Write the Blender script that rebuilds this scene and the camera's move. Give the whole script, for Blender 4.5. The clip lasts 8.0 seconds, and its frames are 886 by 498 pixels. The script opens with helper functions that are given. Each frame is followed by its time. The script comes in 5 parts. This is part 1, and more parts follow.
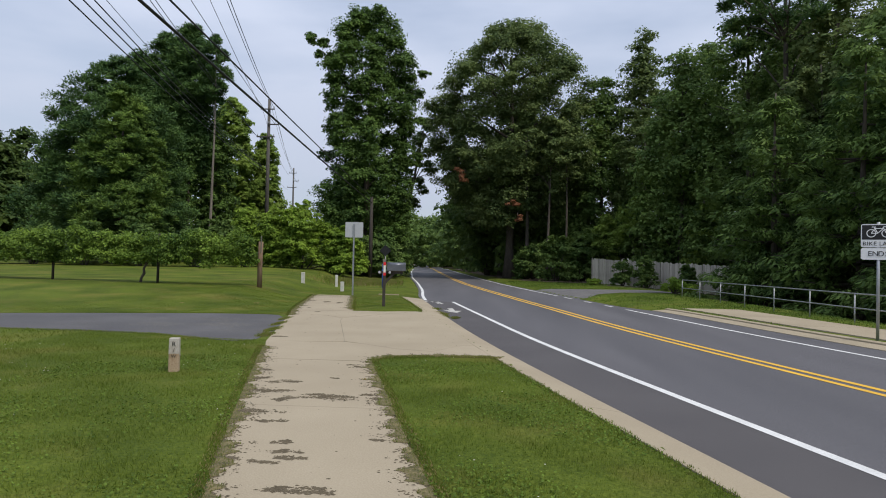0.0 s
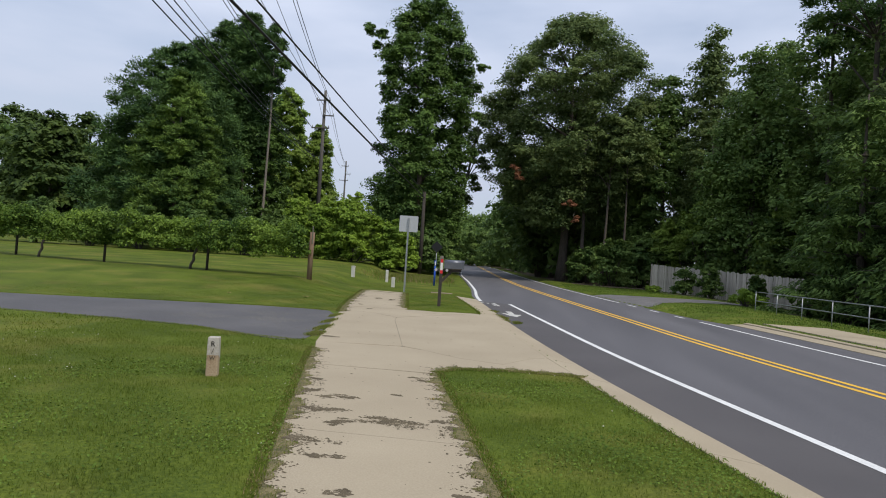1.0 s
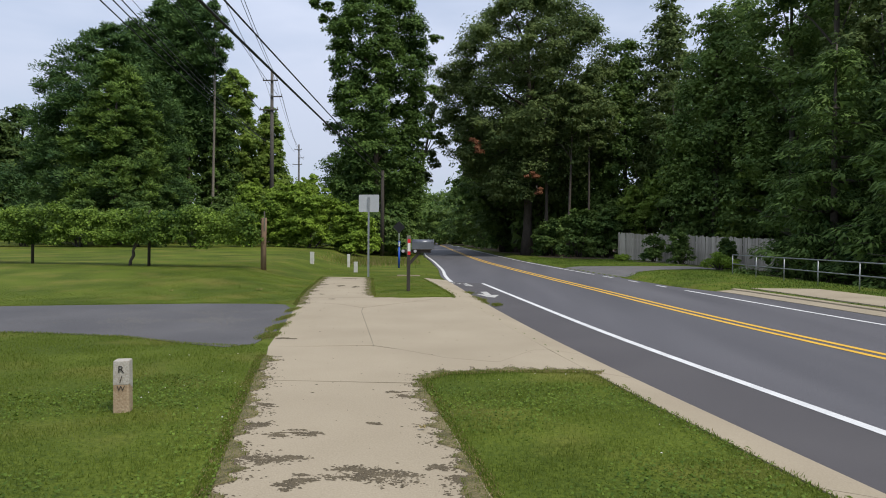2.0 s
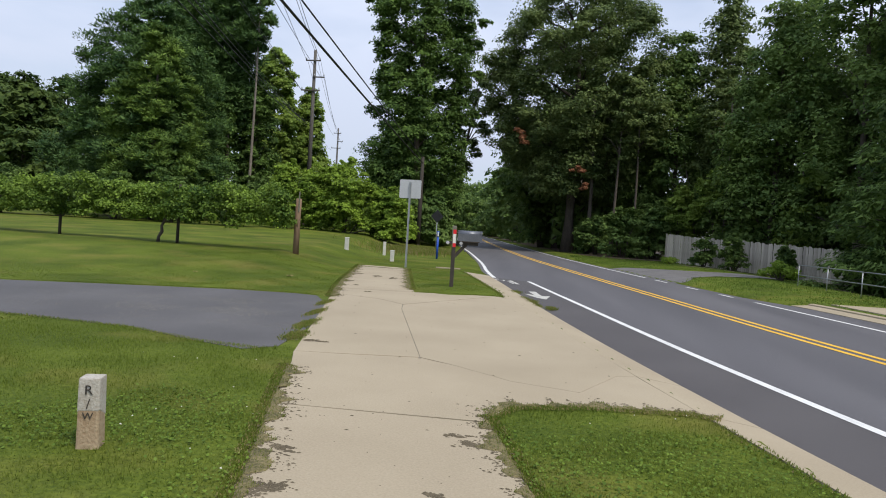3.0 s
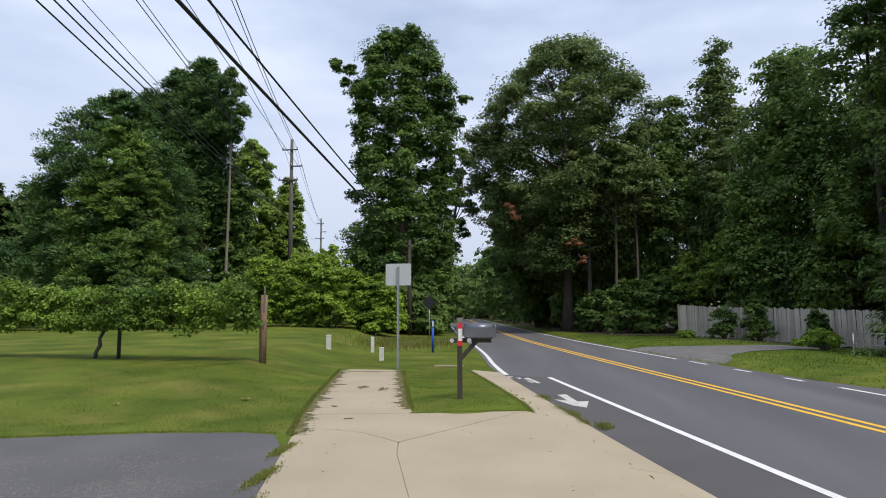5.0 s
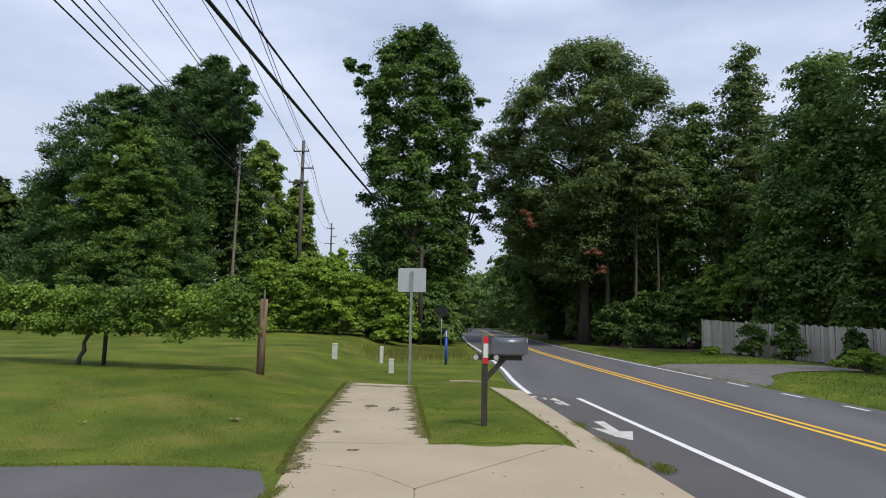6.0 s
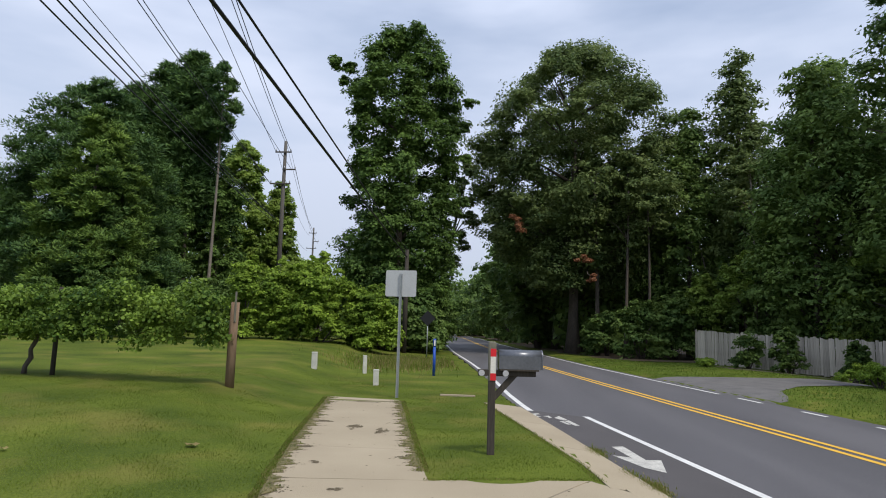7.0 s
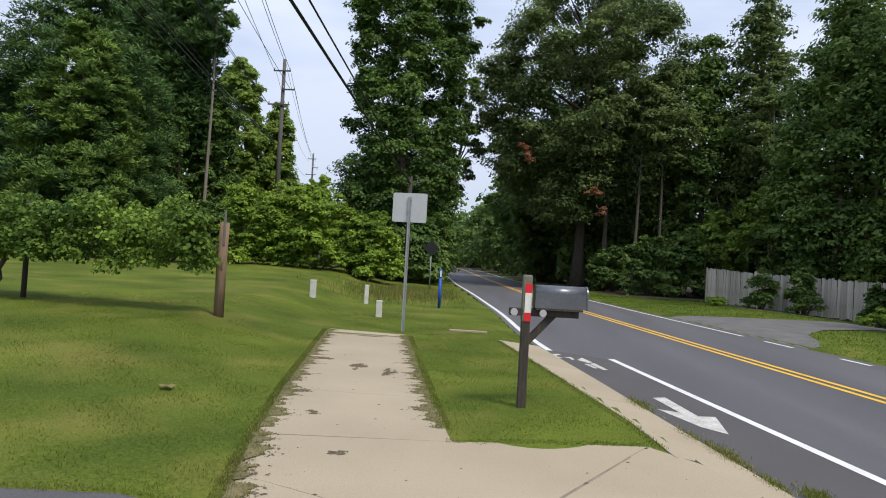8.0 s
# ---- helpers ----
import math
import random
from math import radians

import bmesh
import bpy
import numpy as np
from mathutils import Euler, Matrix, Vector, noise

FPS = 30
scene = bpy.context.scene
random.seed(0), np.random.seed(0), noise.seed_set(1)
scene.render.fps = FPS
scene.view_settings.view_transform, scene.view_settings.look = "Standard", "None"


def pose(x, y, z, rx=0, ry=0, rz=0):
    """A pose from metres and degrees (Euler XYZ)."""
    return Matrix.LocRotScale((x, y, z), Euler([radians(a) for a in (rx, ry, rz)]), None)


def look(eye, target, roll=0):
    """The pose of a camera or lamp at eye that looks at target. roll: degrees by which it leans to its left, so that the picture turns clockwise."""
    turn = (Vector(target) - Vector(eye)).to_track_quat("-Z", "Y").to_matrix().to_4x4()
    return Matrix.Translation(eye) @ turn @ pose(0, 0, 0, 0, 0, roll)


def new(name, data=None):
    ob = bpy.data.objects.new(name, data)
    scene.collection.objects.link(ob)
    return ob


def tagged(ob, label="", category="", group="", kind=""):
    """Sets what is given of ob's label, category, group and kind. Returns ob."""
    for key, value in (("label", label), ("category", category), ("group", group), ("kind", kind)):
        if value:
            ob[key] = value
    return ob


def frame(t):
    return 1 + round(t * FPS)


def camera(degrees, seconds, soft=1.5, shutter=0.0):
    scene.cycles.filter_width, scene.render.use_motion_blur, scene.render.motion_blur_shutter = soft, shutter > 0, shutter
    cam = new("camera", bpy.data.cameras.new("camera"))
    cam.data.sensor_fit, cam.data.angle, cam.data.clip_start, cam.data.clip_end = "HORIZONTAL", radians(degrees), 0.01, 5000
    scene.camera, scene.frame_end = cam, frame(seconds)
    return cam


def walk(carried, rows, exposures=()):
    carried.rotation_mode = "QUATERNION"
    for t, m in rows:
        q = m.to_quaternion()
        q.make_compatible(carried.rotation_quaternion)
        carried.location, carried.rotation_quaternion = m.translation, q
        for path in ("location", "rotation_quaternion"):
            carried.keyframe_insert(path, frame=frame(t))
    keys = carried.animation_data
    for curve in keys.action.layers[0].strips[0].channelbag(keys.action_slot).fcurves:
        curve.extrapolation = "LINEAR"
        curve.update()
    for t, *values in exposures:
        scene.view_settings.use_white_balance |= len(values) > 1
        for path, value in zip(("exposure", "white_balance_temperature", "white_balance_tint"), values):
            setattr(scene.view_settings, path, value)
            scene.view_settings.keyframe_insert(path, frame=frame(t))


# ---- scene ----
cam = camera(68.0, 8.0, soft=1.0)
PATH = [
    (0, (-0.733, -0.759, 1.424), (-0.844, 1.238, 1.462), 1.2),
    (0.5, (-0.95, -0.186, 1.386), (-1.115, 1.805, 1.47), 0.8),
    (1, (-1.226, 0.506, 1.415), (-1.478, 2.49, 1.441), 3.7),
    (1.5, (-1.375, 1.374, 1.396), (-1.47, 3.371, 1.381), -0.6),
    (3, (-2.079, 3.683, 1.393), (-2.306, 5.669, 1.329), 3.5),
    (3.5, (-2.2, 4.511, 1.383), (-2.273, 6.508, 1.293), -0.6),
    (4, (-2.484, 5.288, 1.501), (-2.804, 7.261, 1.414), 2.4),
    (4.5, (-2.539, 6.159, 1.544), (-2.727, 8.146, 1.671), -0.9),
    (6, (-3.063, 8.692, 1.612), (-3.291, 10.667, 1.827), 1.0),
    (6.5, (-3.165, 9.31, 1.579), (-3.339, 11.293, 1.77), 0.2),
    (7, (-3.475, 10.199, 1.614), (-3.65, 12.177, 1.853), 1.6),
    (7.5, (-3.671, 10.94, 1.582), (-3.896, 12.927, 1.611), 0.5),
    (8, (-3.899, 11.683, 1.577), (-4.064, 13.676, 1.608), 3.2),
]
EXPOSURE = ((0.0, 0.06), (1.5, 0.14), (3.0, 0.29), (3.5, 0.36), (4.5, 0.34), (6.0, 0.20), (6.5, 0.17), (7.1, 0.20), (7.5, 0.17), (8.0, 0.36))
walk(cam, [(t, look(eye, target, roll)) for t, eye, target, roll in PATH], EXPOSURE)

# ---- light ----
SUN_DIR = Vector((0.42, -0.38, 0.82)).normalized()      # towards the sun, veiled by thin cloud
world = bpy.data.worlds.new("sky")
scene.world = world
world.use_nodes = True
wn, wl = world.node_tree.nodes, world.node_tree.links
wn.clear()
w_out = wn.new("ShaderNodeOutputWorld")
w_bg = wn.new("ShaderNodeBackground")
w_sky = wn.new("ShaderNodeTexSky")
w_sky.sky_type, w_sky.sun_disc = "NISHITA", False
w_sky.sun_elevation = math.asin(SUN_DIR.z)
w_sky.sun_rotation = math.atan2(SUN_DIR.x, SUN_DIR.y)
w_sky.air_density, w_sky.dust_density = 1.0, 0.6
w_tc = wn.new("ShaderNodeTexCoord")
w_map = wn.new("ShaderNodeMapping")
w_map.inputs["Scale"].default_value = (1.0, 1.0, 3.5)
w_noise = wn.new("ShaderNodeTexNoise")
w_noise.inputs["Scale"].default_value, w_noise.inputs["Detail"].default_value = 1.6, 5.0
w_ramp = wn.new("ShaderNodeMapRange")
w_ramp.inputs["From Min"].default_value, w_ramp.inputs["From Max"].default_value = 0.36, 0.62
w_ramp.inputs["To Min"].default_value, w_ramp.inputs["To Max"].default_value = 0.35, 0.92
w_mix = wn.new("ShaderNodeMix")
w_mix.data_type = "RGBA"
w_mix.inputs[7].default_value = (5.75, 6.3, 7.7, 1)       # veil of thin cloud
wl.new(w_tc.outputs["Generated"], w_map.inputs["Vector"])
wl.new(w_map.outputs[0], w_noise.inputs["Vector"])
wl.new(w_noise.outputs[0], w_ramp.inputs["Value"])
wl.new(w_ramp.outputs[0], w_mix.inputs[0])
wl.new(w_sky.outputs[0], w_mix.inputs[6])
w_sep = wn.new("ShaderNodeSeparateXYZ")                   # an overcast dome is brighter overhead than at the horizon
w_up = wn.new("ShaderNodeMapRange")
w_up.inputs["From Min"].default_value, w_up.inputs["From Max"].default_value = 0.0, 1.0
w_up.inputs["To Min"].default_value, w_up.inputs["To Max"].default_value = 0.80, 1.68
w_mul = wn.new("ShaderNodeVectorMath")
w_mul.operation = "SCALE"
wl.new(w_tc.outputs["Generated"], w_sep.inputs[0])
wl.new(w_sep.outputs["Z"], w_up.inputs["Value"])
wl.new(w_mix.outputs[2], w_mul.inputs[0])
wl.new(w_up.outputs[0], w_mul.inputs["Scale"])
wl.new(w_mul.outputs[0], w_bg.inputs["Color"])
wl.new(w_bg.outputs[0], w_out.inputs["Surface"])
w_bg.inputs["Strength"].default_value = 0.106
sun = new("sun", bpy.data.lights.new("sun", "SUN"))
sun.data.energy, sun.data.angle, sun.data.color = 2.5, radians(12), (1.0, 0.93, 0.80)
sun.matrix_world = look((0, 0, 30), Vector((0, 0, 30)) - SUN_DIR)


# ---- materials ----
def material(name, color, dark=None, rough=0.8, scale=6.0, fine=60.0, bump=0.3, metal=0.0, amount=1.0, spec=0.4, stretch=(1, 1, 1), dry=0.0, vary=0.0):
    """A surface with variation at two scales and a fine relief."""
    m = bpy.data.materials.new(name)
    m.use_nodes = True
    n, l = m.node_tree.nodes, m.node_tree.links
    b = n["Principled BSDF"]
    b.inputs["Roughness"].default_value, b.inputs["Metallic"].default_value = rough, metal
    b.inputs["Specular IOR Level"].default_value = spec
    dark = dark or tuple(c * 0.6 for c in color)
    tc = n.new("ShaderNodeTexCoord")
    mp = n.new("ShaderNodeMapping")
    mp.inputs["Scale"].default_value = stretch
    l.new(tc.outputs["Object"], mp.inputs["Vector"])
    big, small = n.new("ShaderNodeTexNoise"), n.new("ShaderNodeTexNoise")
    big.inputs["Scale"].default_value, big.inputs["Detail"].default_value = scale, 6
    small.inputs["Scale"].default_value, small.inputs["Detail"].default_value = fine, 4
    for t in (big, small):
        l.new(mp.outputs[0], t.inputs["Vector"])
    add = n.new("ShaderNodeMath")
    add.operation = "MULTIPLY_ADD"
    add.inputs[1].default_value, add.inputs[2].default_value = 0.5, 0.0
    l.new(small.outputs[0], add.inputs[0])
    mix_f = n.new("ShaderNodeMath")
    mix_f.operation = "MULTIPLY_ADD"
    mix_f.inputs[1].default_value = 0.5
    l.new(big.outputs[0], mix_f.inputs[0])
    l.new(add.outputs[0], mix_f.inputs[2])
    rg = n.new("ShaderNodeMapRange")
    rg.inputs["From Min"].default_value, rg.inputs["From Max"].default_value = 0.5 - 0.16 * amount, 0.5 + 0.16 * amount
    l.new(mix_f.outputs[0], rg.inputs["Value"])
    mx = n.new("ShaderNodeMix")
    mx.data_type = "RGBA"
    mx.inputs[6].default_value, mx.inputs[7].default_value = (*dark, 1), (*color, 1)
    l.new(rg.outputs[0], mx.inputs[0])
    if dry:
        mx = dry_patches(n, l, tc, mx, dry)
    if vary:                                              # piece by piece
        oi, hs, vr = n.new("ShaderNodeObjectInfo"), n.new("ShaderNodeHueSaturation"), n.new("ShaderNodeMapRange")
        vr.inputs["To Min"].default_value, vr.inputs["To Max"].default_value = 1 - vary, 1 + vary * 0.4
        l.new(oi.outputs["Random"], vr.inputs["Value"])
        l.new(vr.outputs[0], hs.inputs["Value"])
        l.new(mx.outputs[2], hs.inputs["Color"])
        l.new(hs.outputs[0], b.inputs["Base Color"])
    else:
        l.new(mx.outputs[2], b.inputs["Base Color"])
    bp = n.new("ShaderNodeBump")
    bp.inputs["Strength"].default_value, bp.inputs["Distance"].default_value = bump, 0.01
    l.new(small.outputs[0], bp.inputs["Height"])
    l.new(bp.outputs[0], b.inputs["Normal"])
    return m


def dry_patches(n, l, tc, mx, amount):
    """Straw-coloured patches in a lawn."""
    d = n.new("ShaderNodeTexNoise")
    d.inputs["Scale"].default_value, d.inputs["Detail"].default_value = 0.75, 5
    l.new(tc.outputs["Object"], d.inputs["Vector"])
    r = n.new("ShaderNodeMapRange")
    r.inputs["From Min"].default_value, r.inputs["From Max"].default_value, r.inputs["To Max"].default_value = 0.5, 0.72, amount
    l.new(d.outputs[0], r.inputs["Value"])
    m2 = n.new("ShaderNodeMix")
    m2.data_type = "RGBA"
    m2.inputs[7].default_value = (0.24, 0.19, 0.055, 1)
    l.new(r.outputs[0], m2.inputs[0])
    l.new(mx.outputs[2], m2.inputs[6])
    return m2


def leaf_material(name, a, b, glow=0.35, yellow=0.0):
    """Leaves: each one its own green, some light passing through."""
    m = bpy.data.materials.new(name)
    m.use_nodes = True
    n, l = m.node_tree.nodes, m.node_tree.links
    p = n["Principled BSDF"]
    p.inputs["Roughness"].default_value, p.inputs["Specular IOR Level"].default_value = 0.6, 0.16
    g = n.new("ShaderNodeNewGeometry")
    tc = n.new("ShaderNodeTexCoord")
    no = n.new("ShaderNodeTexNoise")
    no.inputs["Scale"].default_value = 0.5
    l.new(tc.outputs["Object"], no.inputs["Vector"])
    f = n.new("ShaderNodeMath")
    f.operation = "MULTIPLY_ADD"
    f.inputs[1].default_value, f.use_clamp = 0.55, True
    l.new(g.outputs["Random Per Island"], f.inputs[0])
    f2 = n.new("ShaderNodeMath")
    f2.operation = "MULTIPLY_ADD"
    f2.inputs[1].default_value, f2.inputs[2].default_value = 1.6, -0.6
    l.new(no.outputs[0], f2.inputs[0])
    l.new(f2.outputs[0], f.inputs[2])
    mx = n.new("ShaderNodeMix")
    mx.data_type = "RGBA"
    mx.inputs[6].default_value, mx.inputs[7].default_value = (*a, 1), (*b, 1)
    l.new(f.outputs[0], mx.inputs[0])
    if yellow:
        mx = dry_patches(n, l, tc, mx, yellow)
    l.new(mx.outputs[2], p.inputs["Base Color"])
    t = n.new("ShaderNodeBsdfTranslucent")
    l.new(mx.outputs[2], t.inputs["Color"])
    ms = n.new("ShaderNodeMixShader")
    ms.inputs[0].default_value = glow
    l.new(p.outputs[0], ms.inputs[1])
    l.new(t.outputs[0], ms.inputs[2])
    l.new(ms.outputs[0], n["Material Output"].inputs["Surface"])
    return m


M_GRASS = material("lawn", (0.118, 0.150, 0.019), (0.042, 0.066, 0.009), 0.9, 0.55, 34.0, 1.0, amount=0.85, spec=0.1, dry=0.36)
M_BLADE = leaf_material("grass_blades", (0.090, 0.132, 0.016), (0.195, 0.252, 0.036), 0.55, 0.28)
M_DRY = leaf_material("dry_grass", (0.20, 0.155, 0.065), (0.34, 0.28, 0.125), 0.35)
M_ASPHALT = material("asphalt", (0.128, 0.124, 0.131), (0.066, 0.064, 0.070), 0.72, 0.7, 160.0, 0.6, amount=1.0, stretch=(1, 0.1, 1), spec=0.35)
M_ASPHALT_EDGE = material("shoulder_asphalt", (0.092, 0.085, 0.086), (0.062, 0.057, 0.059), 0.8, 0.8, 180.0, 0.5, amount=1.2)
M_DRIVE = material("driveway_asphalt", (0.112, 0.108, 0.110), (0.066, 0.064, 0.067), 0.9, 0.7, 90.0, 0.7, amount=1.1)
M_CONC = material("concrete", (0.372, 0.314, 0.222), (0.278, 0.230, 0.158), 0.9, 0.7, 70.0, 0.35, amount=1.1)
M_GRAVEL = material("gravel", (0.165, 0.158, 0.155), (0.085, 0.082, 0.082), 0.9, 1.5, 60, 0.8)
M_PEBBLE = material("pale_pebbles", (0.185, 0.178, 0.165), (0.09, 0.086, 0.082), 0.9, 12, 60, 0.5)
M_LITTER = material("leaf_litter", (0.105, 0.070, 0.042), (0.045, 0.034, 0.022), 0.95, 1.2, 20, 1.0)
M_CRACK = material("joint_filler", (0.25, 0.215, 0.16), (0.16, 0.138, 0.102), 0.95, 8, 80)
M_DIRT = material("dirt", (0.150, 0.122, 0.078), (0.070, 0.056, 0.036), 0.95, 9, 90, 0.9)
M_TURF = material("matted_turf", (0.195, 0.160, 0.075), (0.062, 0.058, 0.020), 0.95, 7, 60, 1.0, amount=0.7)
M_WHITE = material("white_road_paint", (0.72, 0.72, 0.70), (0.52, 0.52, 0.51), 0.7, 3, 60, 0.2)
M_WORN = material("worn_white_paint", (0.58, 0.57, 0.52), (0.30, 0.29, 0.27), 0.8, 7, 40, 0.3)
M_YELLOW = material("yellow_road_paint", (0.74, 0.44, 0.045), (0.58, 0.33, 0.035), 0.7, 3, 60, 0.2)
M_BARK = material("bark", (0.115, 0.095, 0.078), (0.050, 0.042, 0.036), 0.95, 3, 22, 1.0, stretch=(1, 1, 0.2))
M_BARK_PALE = material("pale_bark", (0.26, 0.23, 0.19), (0.13, 0.115, 0.095), 0.95, 3, 22, 1.0, stretch=(1, 1, 0.2))
M_POLE = material("weathered_pole_wood", (0.125, 0.116, 0.106), (0.065, 0.061, 0.056), 0.9, 2, 30, 0.6, stretch=(1, 1, 0.1))
M_WIRE = material("black_cable", (0.015, 0.015, 0.017), None, 0.6, 4, 40, 0.1)
M_FENCE = material("weathered_fence_wood", (0.560, 0.515, 0.440), (0.310, 0.282, 0.235), 0.92, 4, 30, 0.6, stretch=(1, 1, 0.08), vary=0.3)
M_STEEL = material("galvanised_steel", (0.42, 0.44, 0.45), (0.30, 0.315, 0.325), 0.5, 5, 60, 0.1, metal=0.6)
M_SIGN_BACK = material("sign_aluminium", (0.50, 0.51, 0.52), (0.42, 0.43, 0.44), 0.55, 2, 40, 0.05, metal=0.35)
M_POST = material("weathered_post", (0.060, 0.050, 0.040), (0.028, 0.024, 0.020), 0.9, 5, 40, 0.7, stretch=(1, 1, 0.15))
M_POST_TOP = material("grey_post_wood", (0.20, 0.19, 0.15), (0.10, 0.10, 0.075), 0.9, 6, 40, 0.7, stretch=(1, 1, 0.2))
M_BROWN = material("brown_post_wood", (0.250, 0.170, 0.110), (0.130, 0.085, 0.055), 0.9, 3, 30, 0.7, stretch=(1, 1, 0.12))
M_BOX = material("dull_grey_metal", (0.175, 0.183, 0.200), (0.085, 0.090, 0.102), 0.36, 5, 30, 0.05, metal=0.6, amount=2.0)
M_RED = material("red_reflector", (0.62, 0.016, 0.026), (0.52, 0.014, 0.02), 0.4, 4, 40, 0.1)
M_REFL = material("clear_reflector", (0.46, 0.46, 0.47), (0.30, 0.30, 0.31), 0.25, 4, 90, 0.3)
M_WHITE_PLASTIC = material("white_plastic", (0.70, 0.69, 0.64), (0.55, 0.54, 0.48), 0.5, 4, 40, 0.1)
M_BLUE = material("blue_plastic", (0.012, 0.075, 0.400), (0.010, 0.055, 0.30), 0.5, 4, 40, 0.1)
M_MARK = material("marker_concrete", (0.41, 0.325, 0.215), (0.27, 0.185, 0.11), 0.92, 6, 60, 0.5)
M_MARKTOP = material("marker_cap_paint", (0.58, 0.57, 0.53), (0.42, 0.41, 0.37), 0.9, 6, 60, 0.4)
M_WASH = material("worn_whitewash", (0.47, 0.445, 0.40), (0.30, 0.265, 0.215), 0.92, 9, 70, 0.5)
M_BLACK = material("black_sheeting_and_shade", (0.012, 0.012, 0.013), None, 0.5, 3, 30, 0.05)
M_SIGN_WHITE = material("white_sheeting", (0.70, 0.71, 0.72), (0.62, 0.63, 0.64), 0.5, 3, 30, 0.05)
L_PINE = leaf_material("pine_needles", (0.026, 0.066, 0.024), (0.132, 0.222, 0.056), 0.3)
L_PINE_TIP = leaf_material("bright_pine_needles", (0.032, 0.078, 0.022), (0.215, 0.320, 0.060), 0.3)
L_FAR = leaf_material("far_leaves", (0.028, 0.060, 0.018), (0.125, 0.180, 0.040), 0.35)
L_CLOVER = leaf_material("clover_leaves", (0.044, 0.088, 0.010), (0.185, 0.268, 0.040), 0.3)
L_POPLAR = leaf_material("light_leaves", (0.130, 0.215, 0.042), (0.340, 0.450, 0.090), 0.45)
L_IVY = leaf_material("ivy_leaves", (0.025, 0.060, 0.015), (0.170, 0.275, 0.060), 0.35)
L_OAK = leaf_material("oak_leaves", (0.060, 0.102, 0.034), (0.205, 0.262, 0.085), 0.4)
L_WOOD = leaf_material("wood_leaves", (0.060, 0.118, 0.032), (0.225, 0.322, 0.084), 0.42)
L_HEM = leaf_material("hemlock_sprays", (0.024, 0.061, 0.019), (0.200, 0.300, 0.070), 0.4)
L_VINE = leaf_material("vine_leaves", (0.030, 0.074, 0.012), (0.235, 0.345, 0.054), 0.3)
L_BUSH = leaf_material("bush_leaves", (0.090, 0.165, 0.022), (0.360, 0.500, 0.070), 0.4)
L_RED = leaf_material("rusty_leaves", (0.17, 0.065, 0.032), (0.27, 0.125, 0.065), 0.3)


# ---- building helpers ----
def part(name, bm, mat, parent=None, label=""):
    """Links a bmesh as one mesh object under a thing or a part."""
    me = bpy.data.meshes.new(name)
    bm.to_mesh(me)
    bm.free()
    me.materials.append(mat)
    ob = new(name, me)
    if parent:
        ob.parent = parent
    if label:
        ob["label"] = label
    return ob


def mesh_part(name, verts, faces, mat, parent=None, smooth=False):
    me = bpy.data.meshes.new(name)
    me.from_pydata([tuple(v) for v in verts], [], faces)
    me.update()
    if smooth:
        me.polygons.foreach_set("use_smooth", [True] * len(me.polygons))
    me.materials.append(mat)
    ob = new(name, me)
    if parent:
        ob.parent = parent
    return ob


def empty(name, loc=(0, 0, 0), rz=0.0):
    ob = new(name)
    ob.matrix_world = pose(*loc, 0, 0, rz)
    return ob


def box(bm, c, s, bevel=0.0, m=None):
    """A box with centre c and size s, its edges worn round by bevel."""
    made = bmesh.ops.create_cube(bm, size=1.0, matrix=(m or Matrix()) @ Matrix.Translation(c) @ Matrix.Diagonal((*s, 1)))
    if bevel:
        edges = list({e for v in made["verts"] for e in v.link_edges})
        bmesh.ops.bevel(bm, geom=edges, offset=bevel, segments=2, affect="EDGES", profile=0.6)
    return bm


def tube(bm, points, radii, sides=8):
    """A tapered tube along points."""
    rings = []
    pts = [Vector(p) for p in points]
    for i, p in enumerate(pts):
        d = (pts[min(i + 1, len(pts) - 1)] - pts[max(i - 1, 0)]).normalized()
        a = d.orthogonal().normalized() if i == 0 else (a - d * a.dot(d)).normalized()
        b = d.cross(a)
        rings.append([bm.verts.new(p + (a * math.cos(k * math.tau / sides) + b * math.sin(k * math.tau / sides)) * radii[i]) for k in range(sides)])
    for r0, r1 in zip(rings, rings[1:]):
        for k in range(sides):
            bm.faces.new((r0[k], r0[(k + 1) % sides], r1[(k + 1) % sides], r1[k])).smooth = True
    bm.faces.new(rings[-1])
    bm.faces.new(rings[0][::-1])
    return bm


def slab(bm, poly, top, thick):
    """A flat plate with the outline poly."""
    f = bm.faces.new([bm.verts.new((x, y, top)) for x, y in poly])
    if f.normal.z < 0 or sum(a[0] * b[1] - b[0] * a[1] for a, b in zip(poly, poly[1:] + poly[:1])) < 0:
        f.normal_flip()
    low = bmesh.ops.extrude_face_region(bm, geom=[f])
    bmesh.ops.translate(bm, verts=[v for v in low["geom"] if isinstance(v, bmesh.types.BMVert)], vec=(0, 0, -thick))
    bmesh.ops.recalc_face_normals(bm, faces=bm.faces[:])
    return bm


rng = np.random.default_rng(7)


def unit(v):
    return v / np.maximum(np.linalg.norm(v, axis=1, keepdims=True), 1e-6)


